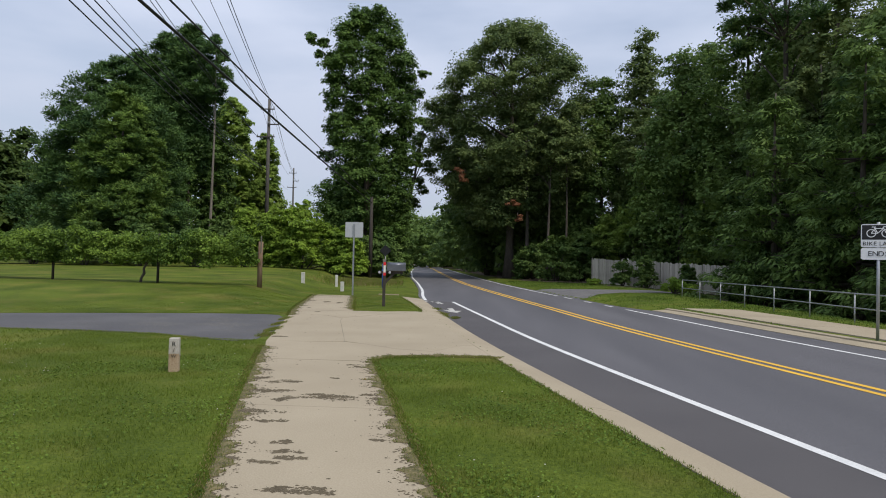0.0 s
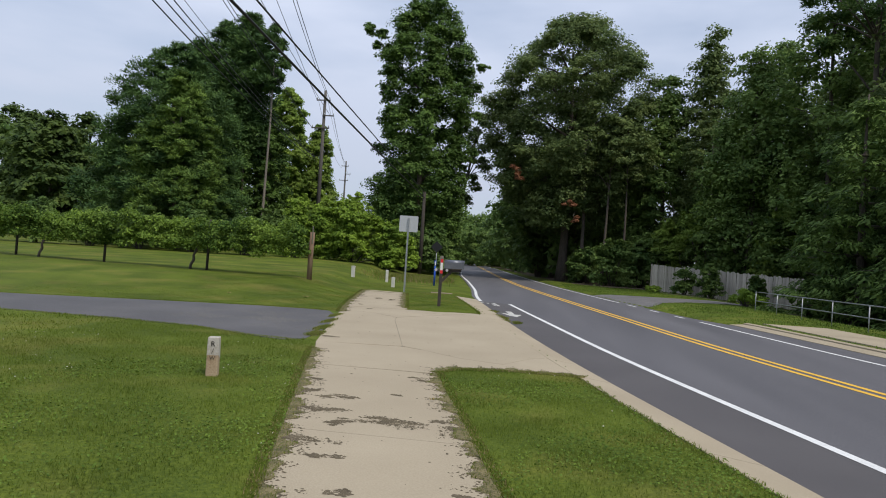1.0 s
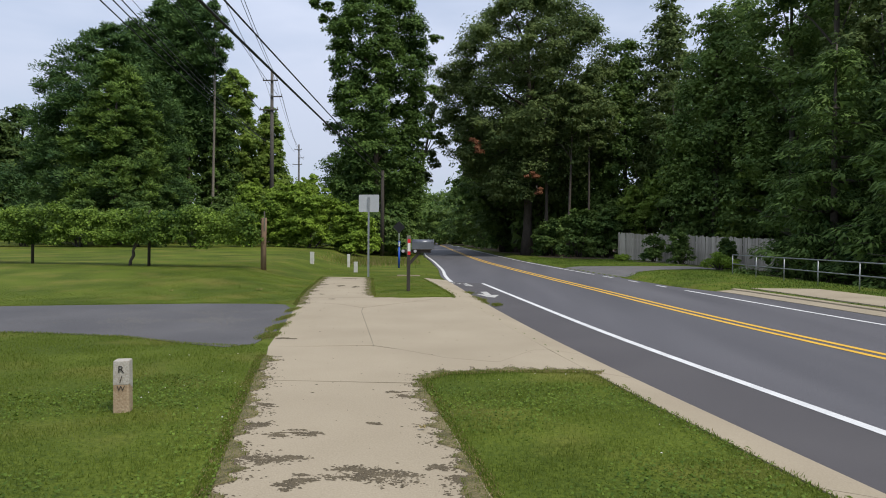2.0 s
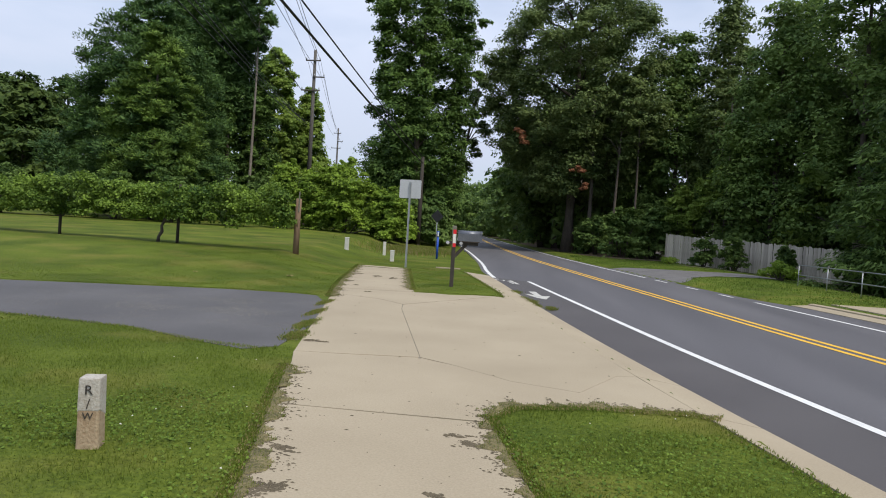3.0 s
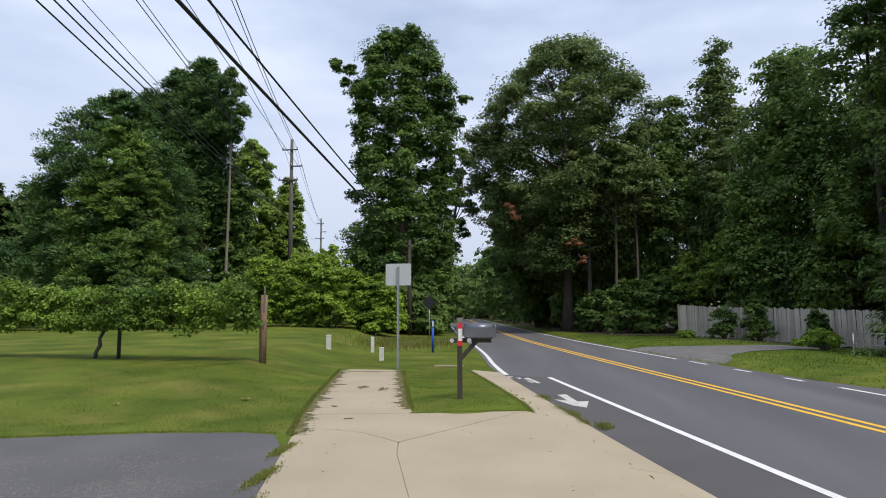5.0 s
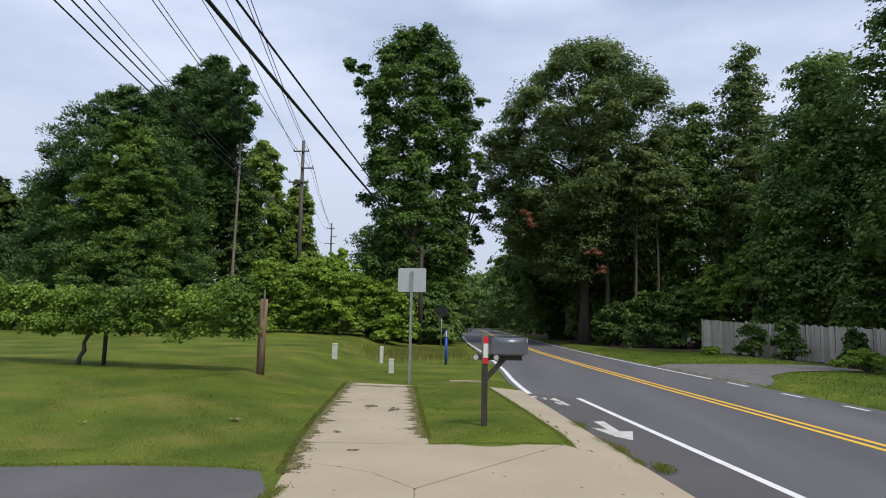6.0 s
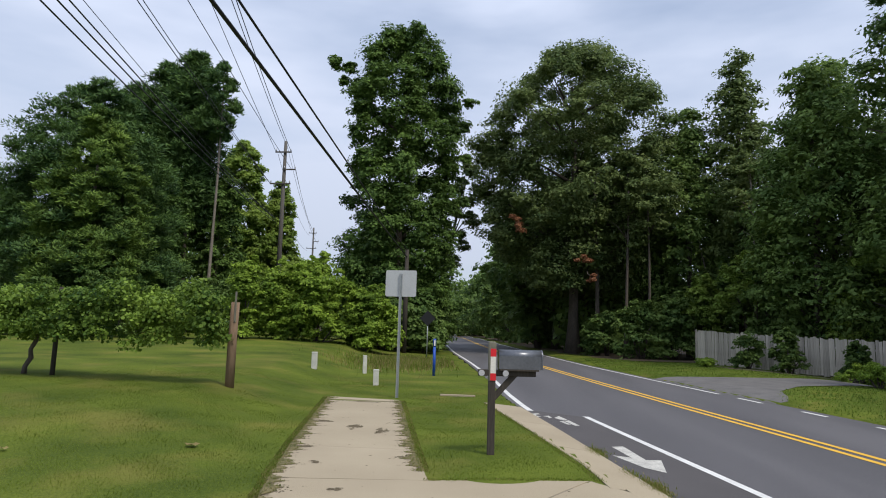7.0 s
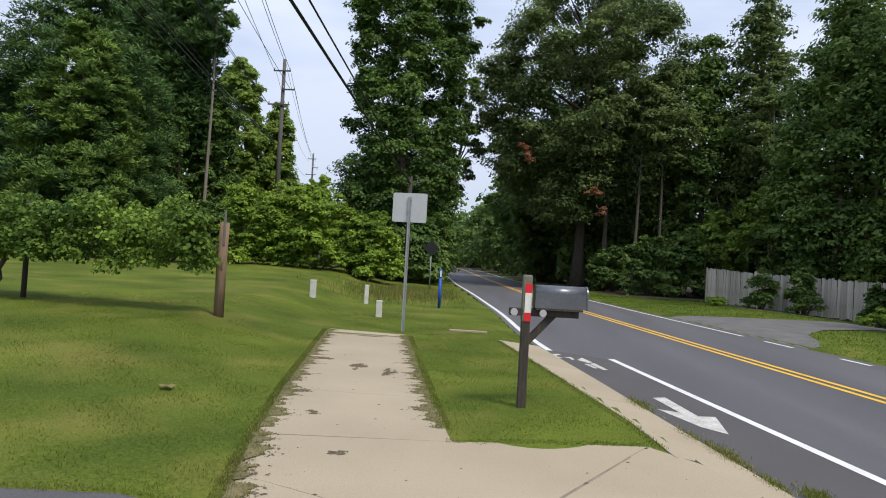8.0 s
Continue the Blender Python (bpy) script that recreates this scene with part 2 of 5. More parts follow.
def leaf_mesh(name, pos, nrm, size, mat, aspect=0.9, parent=None, along=None, rounded=False):
    """Many small leaves as one mesh: pos, nrm (n x 3), size (n)."""
    n = len(pos)
    nrm = unit(nrm)
    rand = rng.normal(size=(n, 3)) if along is None else along
    u = unit(np.cross(nrm, np.cross(rand, nrm)))
    w = np.cross(nrm, u)
    s = size[:, None]
    j = rng.uniform(-0.25, 0.25, (n, 1))
    v = np.empty((n, 3, 3))
    v[:, 0] = pos - u * s * 0.5 - w * s * 0.22 * aspect
    v[:, 1] = pos + w * s * 0.55 * aspect + u * s * j
    v[:, 2] = pos + u * s * 0.5 - w * s * 0.22 * aspect
    q = 3
    if rounded:                                           # broad five-cornered leaves
        q = 5
        v = np.stack([pos + (u * math.cos(k * math.tau / 5) + w * math.sin(k * math.tau / 5)) * s * 0.5 * (1.0 if k else 1.25) + nrm * s * (0.12 if k % 2 else -0.05) for k in range(5)], 1)
    me = bpy.data.meshes.new(name)
    me.vertices.add(q * n)
    me.vertices.foreach_set("co", v.reshape(-1))
    me.loops.add(q * n)
    me.polygons.add(n)
    me.loops.foreach_set("vertex_index", np.arange(q * n, dtype=np.int32))
    me.polygons.foreach_set("loop_start", np.arange(0, q * n, q, dtype=np.int32))
    me.update(calc_edges=True)
    me.materials.append(mat)
    ob = new(name, me)
    if parent:
        ob.parent = parent
    return ob


def clump_leaves(centres, radii, per, size, flat=0.75, up=0.5, fine=3.0, loose=0.42):
    """Leaves over the outer shells of clumps. Returns pos, nrm, size."""
    k = len(centres)
    per, size = int(per * fine), size * (0.51 if fine > 1 else 1.0)
    d = unit(rng.normal(size=(k * per, 3)))
    d[:, 2] = np.where(d[:, 2] < -0.35, -d[:, 2] * 0.6, d[:, 2])
    d = unit(d)
    c = np.repeat(centres, per, axis=0)
    r = np.repeat(radii, per)[:, None] * (0.45 + 0.6 * rng.random((k * per, 1)) ** 0.6)
    pos = c + d * r * np.array([1, 1, flat])
    nrm = d + np.array([0, 0, up * 0.7]) + rng.normal(size=(k * per, 3)) * loose
    size = size * (0.6 + 0.8 * rng.random(k * per))
    if fine > 1:                                          # oversized filler leaves inside each clump, added to block light and darken it
        m = 9
        q = unit(rng.normal(size=(k * m, 3)))
        rr = np.repeat(radii, m)
        pos = np.concatenate([pos, np.repeat(centres, m, axis=0) + q * (rr * 0.5 * rng.random(k * m))[:, None]])
        nrm = np.concatenate([nrm, q])
        size = np.concatenate([size, rr * (0.45 + 0.3 * rng.random(k * m))])
    return pos, nrm, size


# ---- the lie of the land ----
YEL = np.array([(-12, 8.55), (0, 6.02), (8, 4.28), (13, 3.15), (17, 2.44), (21, 1.88), (26, 1.06), (36, -0.45), (45, -1.7), (58, -3.1), (90, -6.2), (125, -9.4), (160, -13.0), (220, -21.0), (300, -33.0)])
EDGE_L = np.array([(-12, 5.2), (0, 2.2), (4, 1.25), (6, 0.75), (8.1, 0.22), (10.7, -0.40), (14.3, -1.12), (18.8, -1.92), (24, -2.72), (26, -3.25), (32.5, -3.75), (45, -5.2), (58, -6.9), (90, -10.3), (125, -13.5), (160, -17.0), (220, -25.0), (300, -37.0)])


def smooth_curve(table):
    """A smooth x(y) through a short table."""
    ys = np.arange(-12, 300, 0.5)
    xs = np.interp(ys, table[:, 0], table[:, 1])
    k = np.ones(9) / 9
    for _ in range(2):
        xs = np.convolve(np.pad(xs, 4, mode="edge"), k, mode="valid")
    return lambda y: np.interp(y, ys, xs)


yel_x, edge_x = smooth_curve(YEL), smooth_curve(EDGE_L)
ROAD_Z = -0.10


def right_edge(y):
    """The far edge of the carriageway: with a paved shoulder by the railing, narrower beyond it."""
    return yel_x(y) + np.interp(y, [-12, 18, 21.6, 23.5, 30, 300], [3.65, 3.6, 3.5, 3.02, 2.95, 2.95])


def step(v, a, b):
    t = np.clip((v - a) / (b - a), 0, 1)
    return t * t * (3 - 2 * t)


def walk_left(y):
    return np.interp(y, [-12, 3.06, 4.97, 8.1, 10.6, 14.5, 17.1, 19, 25.1], [1.9, -2.33, -2.90, -3.76, -4.42, -5.25, -5.85, -6.24, -7.32])


def height(x, y):
    """The ground's height."""
    x, y = np.asarray(x, float), np.asarray(y, float)
    left = walk_left(np.minimum(y, 25.0)) - np.maximum(y - 25, 0) * 0.12 - x
    z = -0.012 + step(left, 0.1, 2.5) * step(y, 15.8, 23) * 0.40 + step(left, -3.0, 6) * step(y, 22, 56) * 0.5
    z = z + step(y, 60, 130) * 0.6 * step(left, -1, 12) + 0.065 * np.exp(-((x + 3.5) ** 2 + (y - 19.0) ** 2 * 0.35) / 0.5)
    d_l, d_r = edge_x(y) - x, x - right_edge(y)          # outside the carriageway where positive
    out = np.maximum(d_l, d_r)
    bank = ROAD_Z + 0.025 + 0.085 * step(out, 0.0, 1.0)
    kerbed = ((d_l > 0) & (y < 25.0)) | ((d_r > 0) & (y < 21.8))
    z_out = np.where((out < 1.0) & ~kerbed, np.minimum(z, bank + step(out, 0.3, 1.0) * np.maximum(z - bank, 0)), z)
    z_out = z_out - step(x, 9.8, 14) * step(38 - y, 2, 14) * 0.9 - 0.3 * step(x, 8.5, 14) * step(y, 22, 30) * step(52 - y, 0, 8)     # falls away behind the railing
    z_out = np.where((d_l > 0) & (d_l < np.interp(y, [17.3, 17.5, 18.5, 25], [0.34, 0.47, 0.40, 0.62])) & (y < 25.0), -0.16, z_out)
    z_out = np.where((d_r > 0) & (d_r < 0.45) & (y < 21.8), -0.16, z_out)
    return np.where(out > 0.0, z_out, ROAD_Z - 0.12)


# ---- ground, road, pavement ----
def spaced(lo, hi, fine, reach):
    a = [lo - 0.25 * 1.28 ** k * k for k in range(40, 0, -1)]
    b = [hi + 0.25 * 1.28 ** k * k for k in range(1, 41)]
    g = np.array(a + list(np.arange(lo, hi, fine)) + b)
    return g[(g > -reach) & (g < reach)]


def build_ground():
    xs, ys = spaced(-13.0, 11.0, 0.11, 2600), spaced(1.0, 36.0, 0.17, 2600)
    gx, gy = np.meshgrid(xs, ys)
    gz = height(gx, gy)
    nx, ny = len(xs), len(ys)
    wave = 0.008 * np.sin(gx * 0.9 + 1.3 * np.sin(gy * 0.4)) * np.sin(gy * 0.7) * step(np.abs(gx + 2) + np.maximum(gy - 20, 0), 6, 14)
    v = np.stack([gx, gy, gz + wave], -1).reshape(-1, 3)
    i = np.arange(nx * ny).reshape(ny, nx)
    f = np.stack([i[:-1, :-1], i[:-1, 1:], i[1:, 1:], i[1:, :-1]], -1).reshape(-1, 4)
    ob = mesh_part("ground", v.tolist(), f.tolist(), M_GRASS, smooth=True)
    return tagged(ob, "mown green lawn with yellowish patches beside the road", "lawn", kind="structure")


build_ground()


def strip(name, y0, y1, left, right, z, mat, parent=None, gap=1.0, thick=0.0):
    """A band along the road between two x(y) curves."""
    ys = np.linspace(y0, y1, max(2, int((y1 - y0) / gap) + 1))
    v, f = [], []
    for y in ys:
        zl, zr = z if isinstance(z, tuple) else (z, z)
        v += [(float(left(y)), y, zl), (float(right(y)), y, zr)]
    for k in range(len(ys) - 1):
        f.append((2 * k, 2 * k + 1, 2 * k + 3, 2 * k + 2))
    if thick:
        n = len(v)
        v += [(a, b, c - thick) for a, b, c in v]
        m = len(ys) - 1
        for k in range(m):
            f += [(2 * k, 2 * k + 2, n + 2 * k + 2, n + 2 * k), (2 * k + 1, n + 2 * k + 1, n + 2 * k + 3, 2 * k + 3)]
        f += [(0, n, n + 1, 1), (2 * m, 2 * m + 1, n + 2 * m + 1, n + 2 * m)]
    return mesh_part(name, v, f, mat, parent)


NEAR_WHITE = np.array([(-12, 6.5), (4.3, 2.27), (6.55, 1.74), (9.6, 1.02), (11.9, 0.48), (14.1, 0.06), (15.8, -0.22), (17.6, -0.54), (19, -0.80), (23.8, -1.65), (30, -2.7)])
near_white = smooth_curve(NEAR_WHITE)


road = tagged(empty("road"), "two-lane grey asphalt road with yellow and white lines", "road", kind="structure")
strip("carriageway", -12, 300, lambda y: near_white(y) if y < 24.4 else edge_x(y), right_edge, ROAD_Z, M_ASPHALT, road, thick=0.15)
strip("shoulder", -12, 24, edge_x, near_white, ROAD_Z, M_ASPHALT_EDGE, road, 0.4, thick=0.15)
PAINT = ROAD_Z + 0.004
for off in (-0.13, 0.13):
    strip("yellow_line", -12, 260, lambda y: yel_x(y) + off - 0.06, lambda y: yel_x(y) + off + 0.06, PAINT, M_YELLOW, road)
strip("white_line", -12, 24.1, lambda y: near_white(y) - 0.06, lambda y: near_white(y) + 0.06, PAINT, M_WHITE, road)
strip("white_line", 24.75, 240, lambda y: edge_x(y) + 0.14 - 0.03 * max(0, 27 - y), lambda y: edge_x(y) + 0.27 - 0.03 * max(0, 27 - y), PAINT, M_WHITE, road, 0.5)
for y0, y1 in ((-12, 22.15), (23.4, 24.2), (25.7, 26.6), (28.3, 29.5), (30.6, 240)):
    strip("white_line", y0, y1, lambda y: yel_x(y) + 2.60, lambda y: yel_x(y) + 2.71, PAINT, M_WHITE, road)


def flat_mark(name, poly, z, mat, parent):
    bm = bmesh.new()
    bm.faces.new([bm.verts.new((x, y, z)) for x, y in poly])
    bmesh.ops.recalc_face_normals(bm, faces=bm.faces[:])
    if bm.faces[:][0].normal.z < 0:
        bm.faces[:][0].normal_flip()
    return part(name, bm, mat, parent)


flat_mark("shoulder", [(float(edge_x(24)), 24.0), (float(near_white(24)), 24.0), (float(edge_x(25)), 25.0)], ROAD_Z, M_ASPHALT_EDGE, road)
flat_mark("arrow_marking", [(-1.75, 20.60), (-1.57, 20.68), (-1.45, 19.64), (-1.24, 19.68), (-1.37, 18.85), (-1.58, 19.10), (-1.86, 19.90), (-1.62, 19.77)], PAINT, M_WORN, road)
for poly in ([(-2.77, 24.26), (-2.64, 24.35), (-2.60, 24.22), (-2.70, 24.10), (-2.70, 23.95), (-2.60, 23.85), (-2.66, 23.78), (-2.80, 23.95)],
             [(-2.58, 23.90), (-2.45, 24.02), (-2.40, 23.75), (-2.46, 23.62), (-2.48, 23.85)],
             [(-2.36, 23.70), (-2.24, 24.02), (-2.12, 23.50), (-2.20, 23.38)],
             [(-2.20, 23.30), (-2.10, 23.42), (-1.97, 22.75), (-2.06, 22.72)],
             [(-2.30, 23.25), (-2.22, 23.28), (-2.12, 22.85), (-2.18, 22.82)]):
    flat_mark("worn_marking", poly, PAINT, M_WORN, road)

# drive across the road
def drive_mouth():
    lo = lambda x: float(np.interp(x, [2.6, 3.9, 4.6, 6.6, 9.4, 10.4], [28.4, 28.2, 30.6, 33.6, 35.2, 35.9]))
    hi = lambda x: float(np.interp(x, [2.0, 5.6, 9.0, 10.4], [36.3, 37.3, 38.2, 38.6]))
    v, f, m = [], [], 14
    for q in np.linspace(0, 1, 18):
        for k in range(m):
            w = k / (m - 1)
            y0 = 28.2 + (36.4 - 28.2) * w
            x0 = float(right_edge(y0)) - 0.04
            x = x0 + (10.4 - x0) * q
            y = y0 + (lo(x) + (hi(x) - lo(x)) * w - y0) * min(1, q * 5)
            v.append((x, y, ROAD_Z + 0.005 if q == 0 else max(float(height(x, y)), ROAD_Z) + 0.02))
    for i in range(17):
        for k in range(m - 1):
            f.append((i * m + k, (i + 1) * m + k, (i + 1) * m + k + 1, i * m + k + 1))
    return tagged(mesh_part("gravel_drive", v, f, M_GRAVEL, smooth=True), "worn grey gravel drive mouth across the road", "driveway", kind="structure")


drive_mouth()

# asphalt drive to the lawn
bm = slab(bmesh.new(), [(-4.62, 10.60), (-4.9, 10.30), (-5.6, 10.55), (-6.6, 11.0), (-8.2, 11.2), (-10.0, 11.2), (-14, 10.9), (-30, 8.6), (-30, 12.2), (-14, 13.75), (-12.5, 14.0), (-9.85, 14.85), (-7.5, 15.52), (-6.2, 15.66), (-5.75, 15.56), (-5.2, 14.4), (-4.75, 12.2)], -0.006, 0.2)
tagged(part("asphalt_drive", bm, M_DRIVE), "worn grey asphalt driveway with loose gravel crossing the lawn", "driveway", kind="structure")

pavement = tagged(empty("pavement"), "pale beige concrete pavement with dirt and grass on its edges", "pavement", kind="structure")


def ragged(a, b, n, amp):
    """Points from a to b with an uneven line."""
    out = []
    for k in range(n):
        t = k / n
        out.append((a[0] + (b[0] - a[0]) * t + random.uniform(-amp, amp), a[1] + (b[1] - a[1]) * t))
    return out


def walk_right(y):
    return float(np.interp(y, [-12, 3.2, 5.2, 8.6, 17.4, 19.6, 24.8], [3.2, -0.97, -1.46, -2.25, -4.25, -4.66, -5.6]))


def paving(poly, name="slab"):
    part(name, slab(bmesh.new(), poly, 0.0 + random.uniform(-0.002, 0.002), 0.15), M_CONC, pavement)


cuts = [-11.5, -8.6, -5.7, -2.8, 0.0, 2.75, 5.52, 8.42]
for y0, y1 in zip(cuts, cuts[1:]):
    g = 0.003
    paving(ragged((walk_right(y0), y0 + g), (walk_right(y1), y1 - g), 6, 0.02) + [(walk_right(y1), y1 - g)]
           + ragged((float(walk_left(y1)), y1 - g), (float(walk_left(y0)), y0 + g), 6, 0.02) + [(float(walk_left(y0)), y0 + g)])
cuts = [17.2, 19.1, 21.9, 24.5]
for y0, y1 in zip(cuts, cuts[1:]):
    g = 0.003
    paving(ragged((walk_right(y0), y0 + g + (0.2 if y0 < 18 else 0)), (walk_right(y1), y1 - g), 6, 0.02) + [(walk_right(y1), y1 - g)]
           + ragged((float(walk_left(y1)), y1 - g), (float(walk_left(y0)), y0 + g), 6, 0.02) + [(float(walk_left(y0)), y0 + g)])
paving([(-5.70, 24.62), (-5.66, 24.95), (-7.28, 25.2), (-7.24, 24.75)])
ex = lambda y: float(edge_x(y))
wl_ = lambda y: float(walk_left(y))
g = 0.0015
paving([(-2.25, 8.45), (-2.05, 8.95), (-2.95, 10.50), (wl_(10.4), 10.38), (-3.9, 8.9), (wl_(8.45), 8.43)])
paving([(-2.05 + g, 8.96), (-1.4, 9.12), (-0.61, 9.22), (-0.40, 9.14), (ex(9.3) - 0.46, 9.3), (ex(10.55) - 0.46, 10.52), (-1.0, 10.48), (-1.45, 9.62), (-2.06, 9.83), (-2.67, 10.35), (-2.95 + g, 10.50 + g)])
paving([(-1.0 - g, 10.48 + g), (ex(10.55) - 0.46, 10.52 + g), (ex(12) - 0.46, 12), (ex(14) - 0.46, 14), (ex(16) - 0.46, 16), (ex(17.3) - 0.46, 17.3), (-2.45, 17.72), (-2.68, 17.36), (-4.03, 15.12), (-3.942, 14.48), (-3.042, 10.60), (-2.67, 10.35 + g), (-2.06, 9.83 + g), (-1.45, 9.62 + g)])
paving([(-3.05 - g, 10.61), (-3.95 - g, 14.48), (-4.05 - g, 15.14), (-4.6, 15.72), (-5.45, 16.1), (wl_(15.4), 15.4), (wl_(13), 13), (wl_(10.4), 10.40 + g), (-3.9, 10.46)])
paving([(-4.05, 15.15 + g), (-2.70, 17.37 + g), (-2.47, 17.74), (-3.3, 17.60), (-4.25, 17.40), (wl_(17.18), 17.18), (-5.47, 16.11), (-4.6, 15.73 + g)])
part("bed", slab(bmesh.new(), [(wl_(8.5) + 0.02, 8.46), (-2.27, 8.46), (-2.06, 8.97), (-1.4, 9.14), (-0.62, 9.24), (ex(9.35) - 0.48, 9.35), (ex(12) - 0.48, 12), (ex(14) - 0.48, 14), (ex(16) - 0.48, 16), (ex(17.2) - 0.48, 17.2), (-2.47, 17.68), (-4.25, 17.36), (wl_(17.1) + 0.02, 17.1), (wl_(15.4) + 0.02, 15.4), (wl_(13) + 0.02, 13), (wl_(10.4) + 0.02, 10.4)], -0.0065, 0.1), M_CONC, pavement)
JOINTS = [[(-3.045, 10.58), (-3.945, 14.48), (-4.04, 15.13)], [(-1.0, 10.48), (-0.84, 10.52)],
          [(-5.46, 16.11), (-4.6, 15.73), (-4.04, 15.13), (-2.69, 17.37)], [(-5.9, 17.2), (-4.2, 17.4), (-2.45, 17.73)]] + [[(float(walk_left(y)) + 0.03, y), (walk_right(y) - 0.03, y)] for y in (-8.6, -5.7, -2.8, 0.0, 2.75, 5.52, 8.42, 19.1, 21.9, 24.56)]
for line in JOINTS:
    bm = bmesh.new()
    for a, b in zip(line, line[1:]):
        d = Vector((b[0] - a[0], b[1] - a[1], 0)).normalized() * 0.02
        n_ = Vector((-d.y, d.x, 0)) * 0.75
        a3, b3 = Vector((*a, -0.0045)) - d, Vector((*b, -0.0045)) + d
        bm.faces.new([bm.verts.new(v) for v in (a3 - n_, b3 - n_, b3 + n_, a3 + n_)])
    part("joint", bm, M_CRACK, pavement, "dark filled joint")
# gutters
cuts = [-11.5, -8, -4.5, -1.0, 2.5, 6.0, 9.2, 10.55, 14.0, 17.45]
for y0, y1 in zip(cuts, cuts[1:]):
    strip("gutter", y0 + 0.005, y1 - 0.005, lambda y: edge_x(y) - 0.46, edge_x, (0.0, ROAD_Z + 0.035), M_CONC, pavement, 0.5, thick=0.15)
for y0, y1 in ((17.45, 19.9), (19.9, 22.4), (22.4, 25.1)):
    strip("gutter", y0 + 0.005, y1 - 0.005, lambda y: edge_x(y) - float(np.interp(y, [17.4, 18.5, 25], [0.62, 0.55, 0.80])), edge_x, (0.004, ROAD_Z + 0.035), M_CONC, pavement, 0.5, thick=0.15)
cuts = [-11.5, -8, -5, -2, 1, 4, 7, 10, 13, 16, 19, 21.9]
for y0, y1 in zip(cuts, cuts[1:]):
    strip("gutter", y0 + 0.005, y1 - 0.005, right_edge, lambda y: right_edge(y) + 0.42, (ROAD_Z + 0.015, ROAD_Z + 0.05), M_CONC, pavement, 0.5, thick=0.15)
    strip("kerb", y0 + 0.005, y1 - 0.005, lambda y: right_edge(y) + 0.42, lambda y: right_edge(y) + 0.54, (-0.02, 0.0), M_CONC, pavement, 0.5, thick=0.2)
    strip("slab", y0 + 0.006, y1 - 0.006, lambda y: yel_x(y) + 4.42, lambda y: yel_x(y) + 6.3, 0.015, M_CONC, pavement, 0.5, thick=0.12)


# ---- trees ----
def trunk_mesh(h, r0, r1, bend=0.3, n=8):
    ph = random.uniform(0, 6)
    pts = [(bend * math.sin(ph + 2.2 * k / n) * k / n, bend * math.cos(ph + 1.7 * k / n) * k / n, h * k / n) for k in range(n + 1)]
    rad = [(r0 * 1.5 if k == 0 else r0 + (r1 - r0) * k / n) for k in range(n + 1)]
    return pts, rad


def foliage(boughs, radii, out, sub, per, leaf, up=0.55, needle=False, heart=18):
    """Leaves of a crown: every bough carries sub clumps, every clump carries leaves. Returns the data of leaf_mesh."""
    k = len(boughs)
    d = unit(rng.normal(size=(k * sub, 3)) + np.repeat(out, sub, 0) * 0.75 + np.array([0, 0, 0.4]))
    rb = np.repeat(radii, sub)[:, None]
    cc = np.repeat(boughs, sub, 0) + d * rb * rng.uniform(0.25, 0.85, (k * sub, 1)) * np.array([1, 1, 0.85])
    n = k * sub * per
    cr = np.repeat(rb * rng.uniform(0.34, 0.62, (k * sub, 1)), per, 0)
    e = unit(rng.normal(size=(n, 3)))
    e[:, 2] = np.where(e[:, 2] < -0.3, -e[:, 2] * 0.6, e[:, 2])
    dd = np.repeat(d, per, 0)
    pos = np.repeat(cc, per, 0) + e * cr * (0.35 + 0.7 * rng.random((n, 1)) ** 0.6) * np.array([1, 1, 0.75])
    along = e + dd * 0.4 + np.array([0, 0, 0.45])
    if needle:
        nrm = unit(np.cross(e, rng.normal(size=(n, 3)))) * 0.8 + np.array([0, 0, up]) + dd * 0.35
    else:
        nrm = e * 0.65 + dd * 0.4 + np.array([0, 0, up]) + rng.normal(size=(n, 3)) * 0.45
    size = leaf * (0.6 + 0.8 * rng.random(n))
    q = unit(rng.normal(size=(k * heart, 3)))             # filler leaves hidden in each bough, added to keep sky and light out
    rh = np.repeat(radii, heart)
    pos = np.concatenate([pos, np.repeat(boughs, heart, 0) + q * (rh * 0.7 * rng.random(k * heart) ** 0.6)[:, None]])
    return pos, np.concatenate([nrm, q]), np.concatenate([size, np.minimum(rh * rng.uniform(0.2, 0.42, k * heart), leaf * 1.6)]), np.concatenate([along, rng.normal(size=q.shape)])


def dome(s):
    return math.sin(math.pi * min(1, 0.12 + 0.88 * s) ** 0.8) ** 0.6


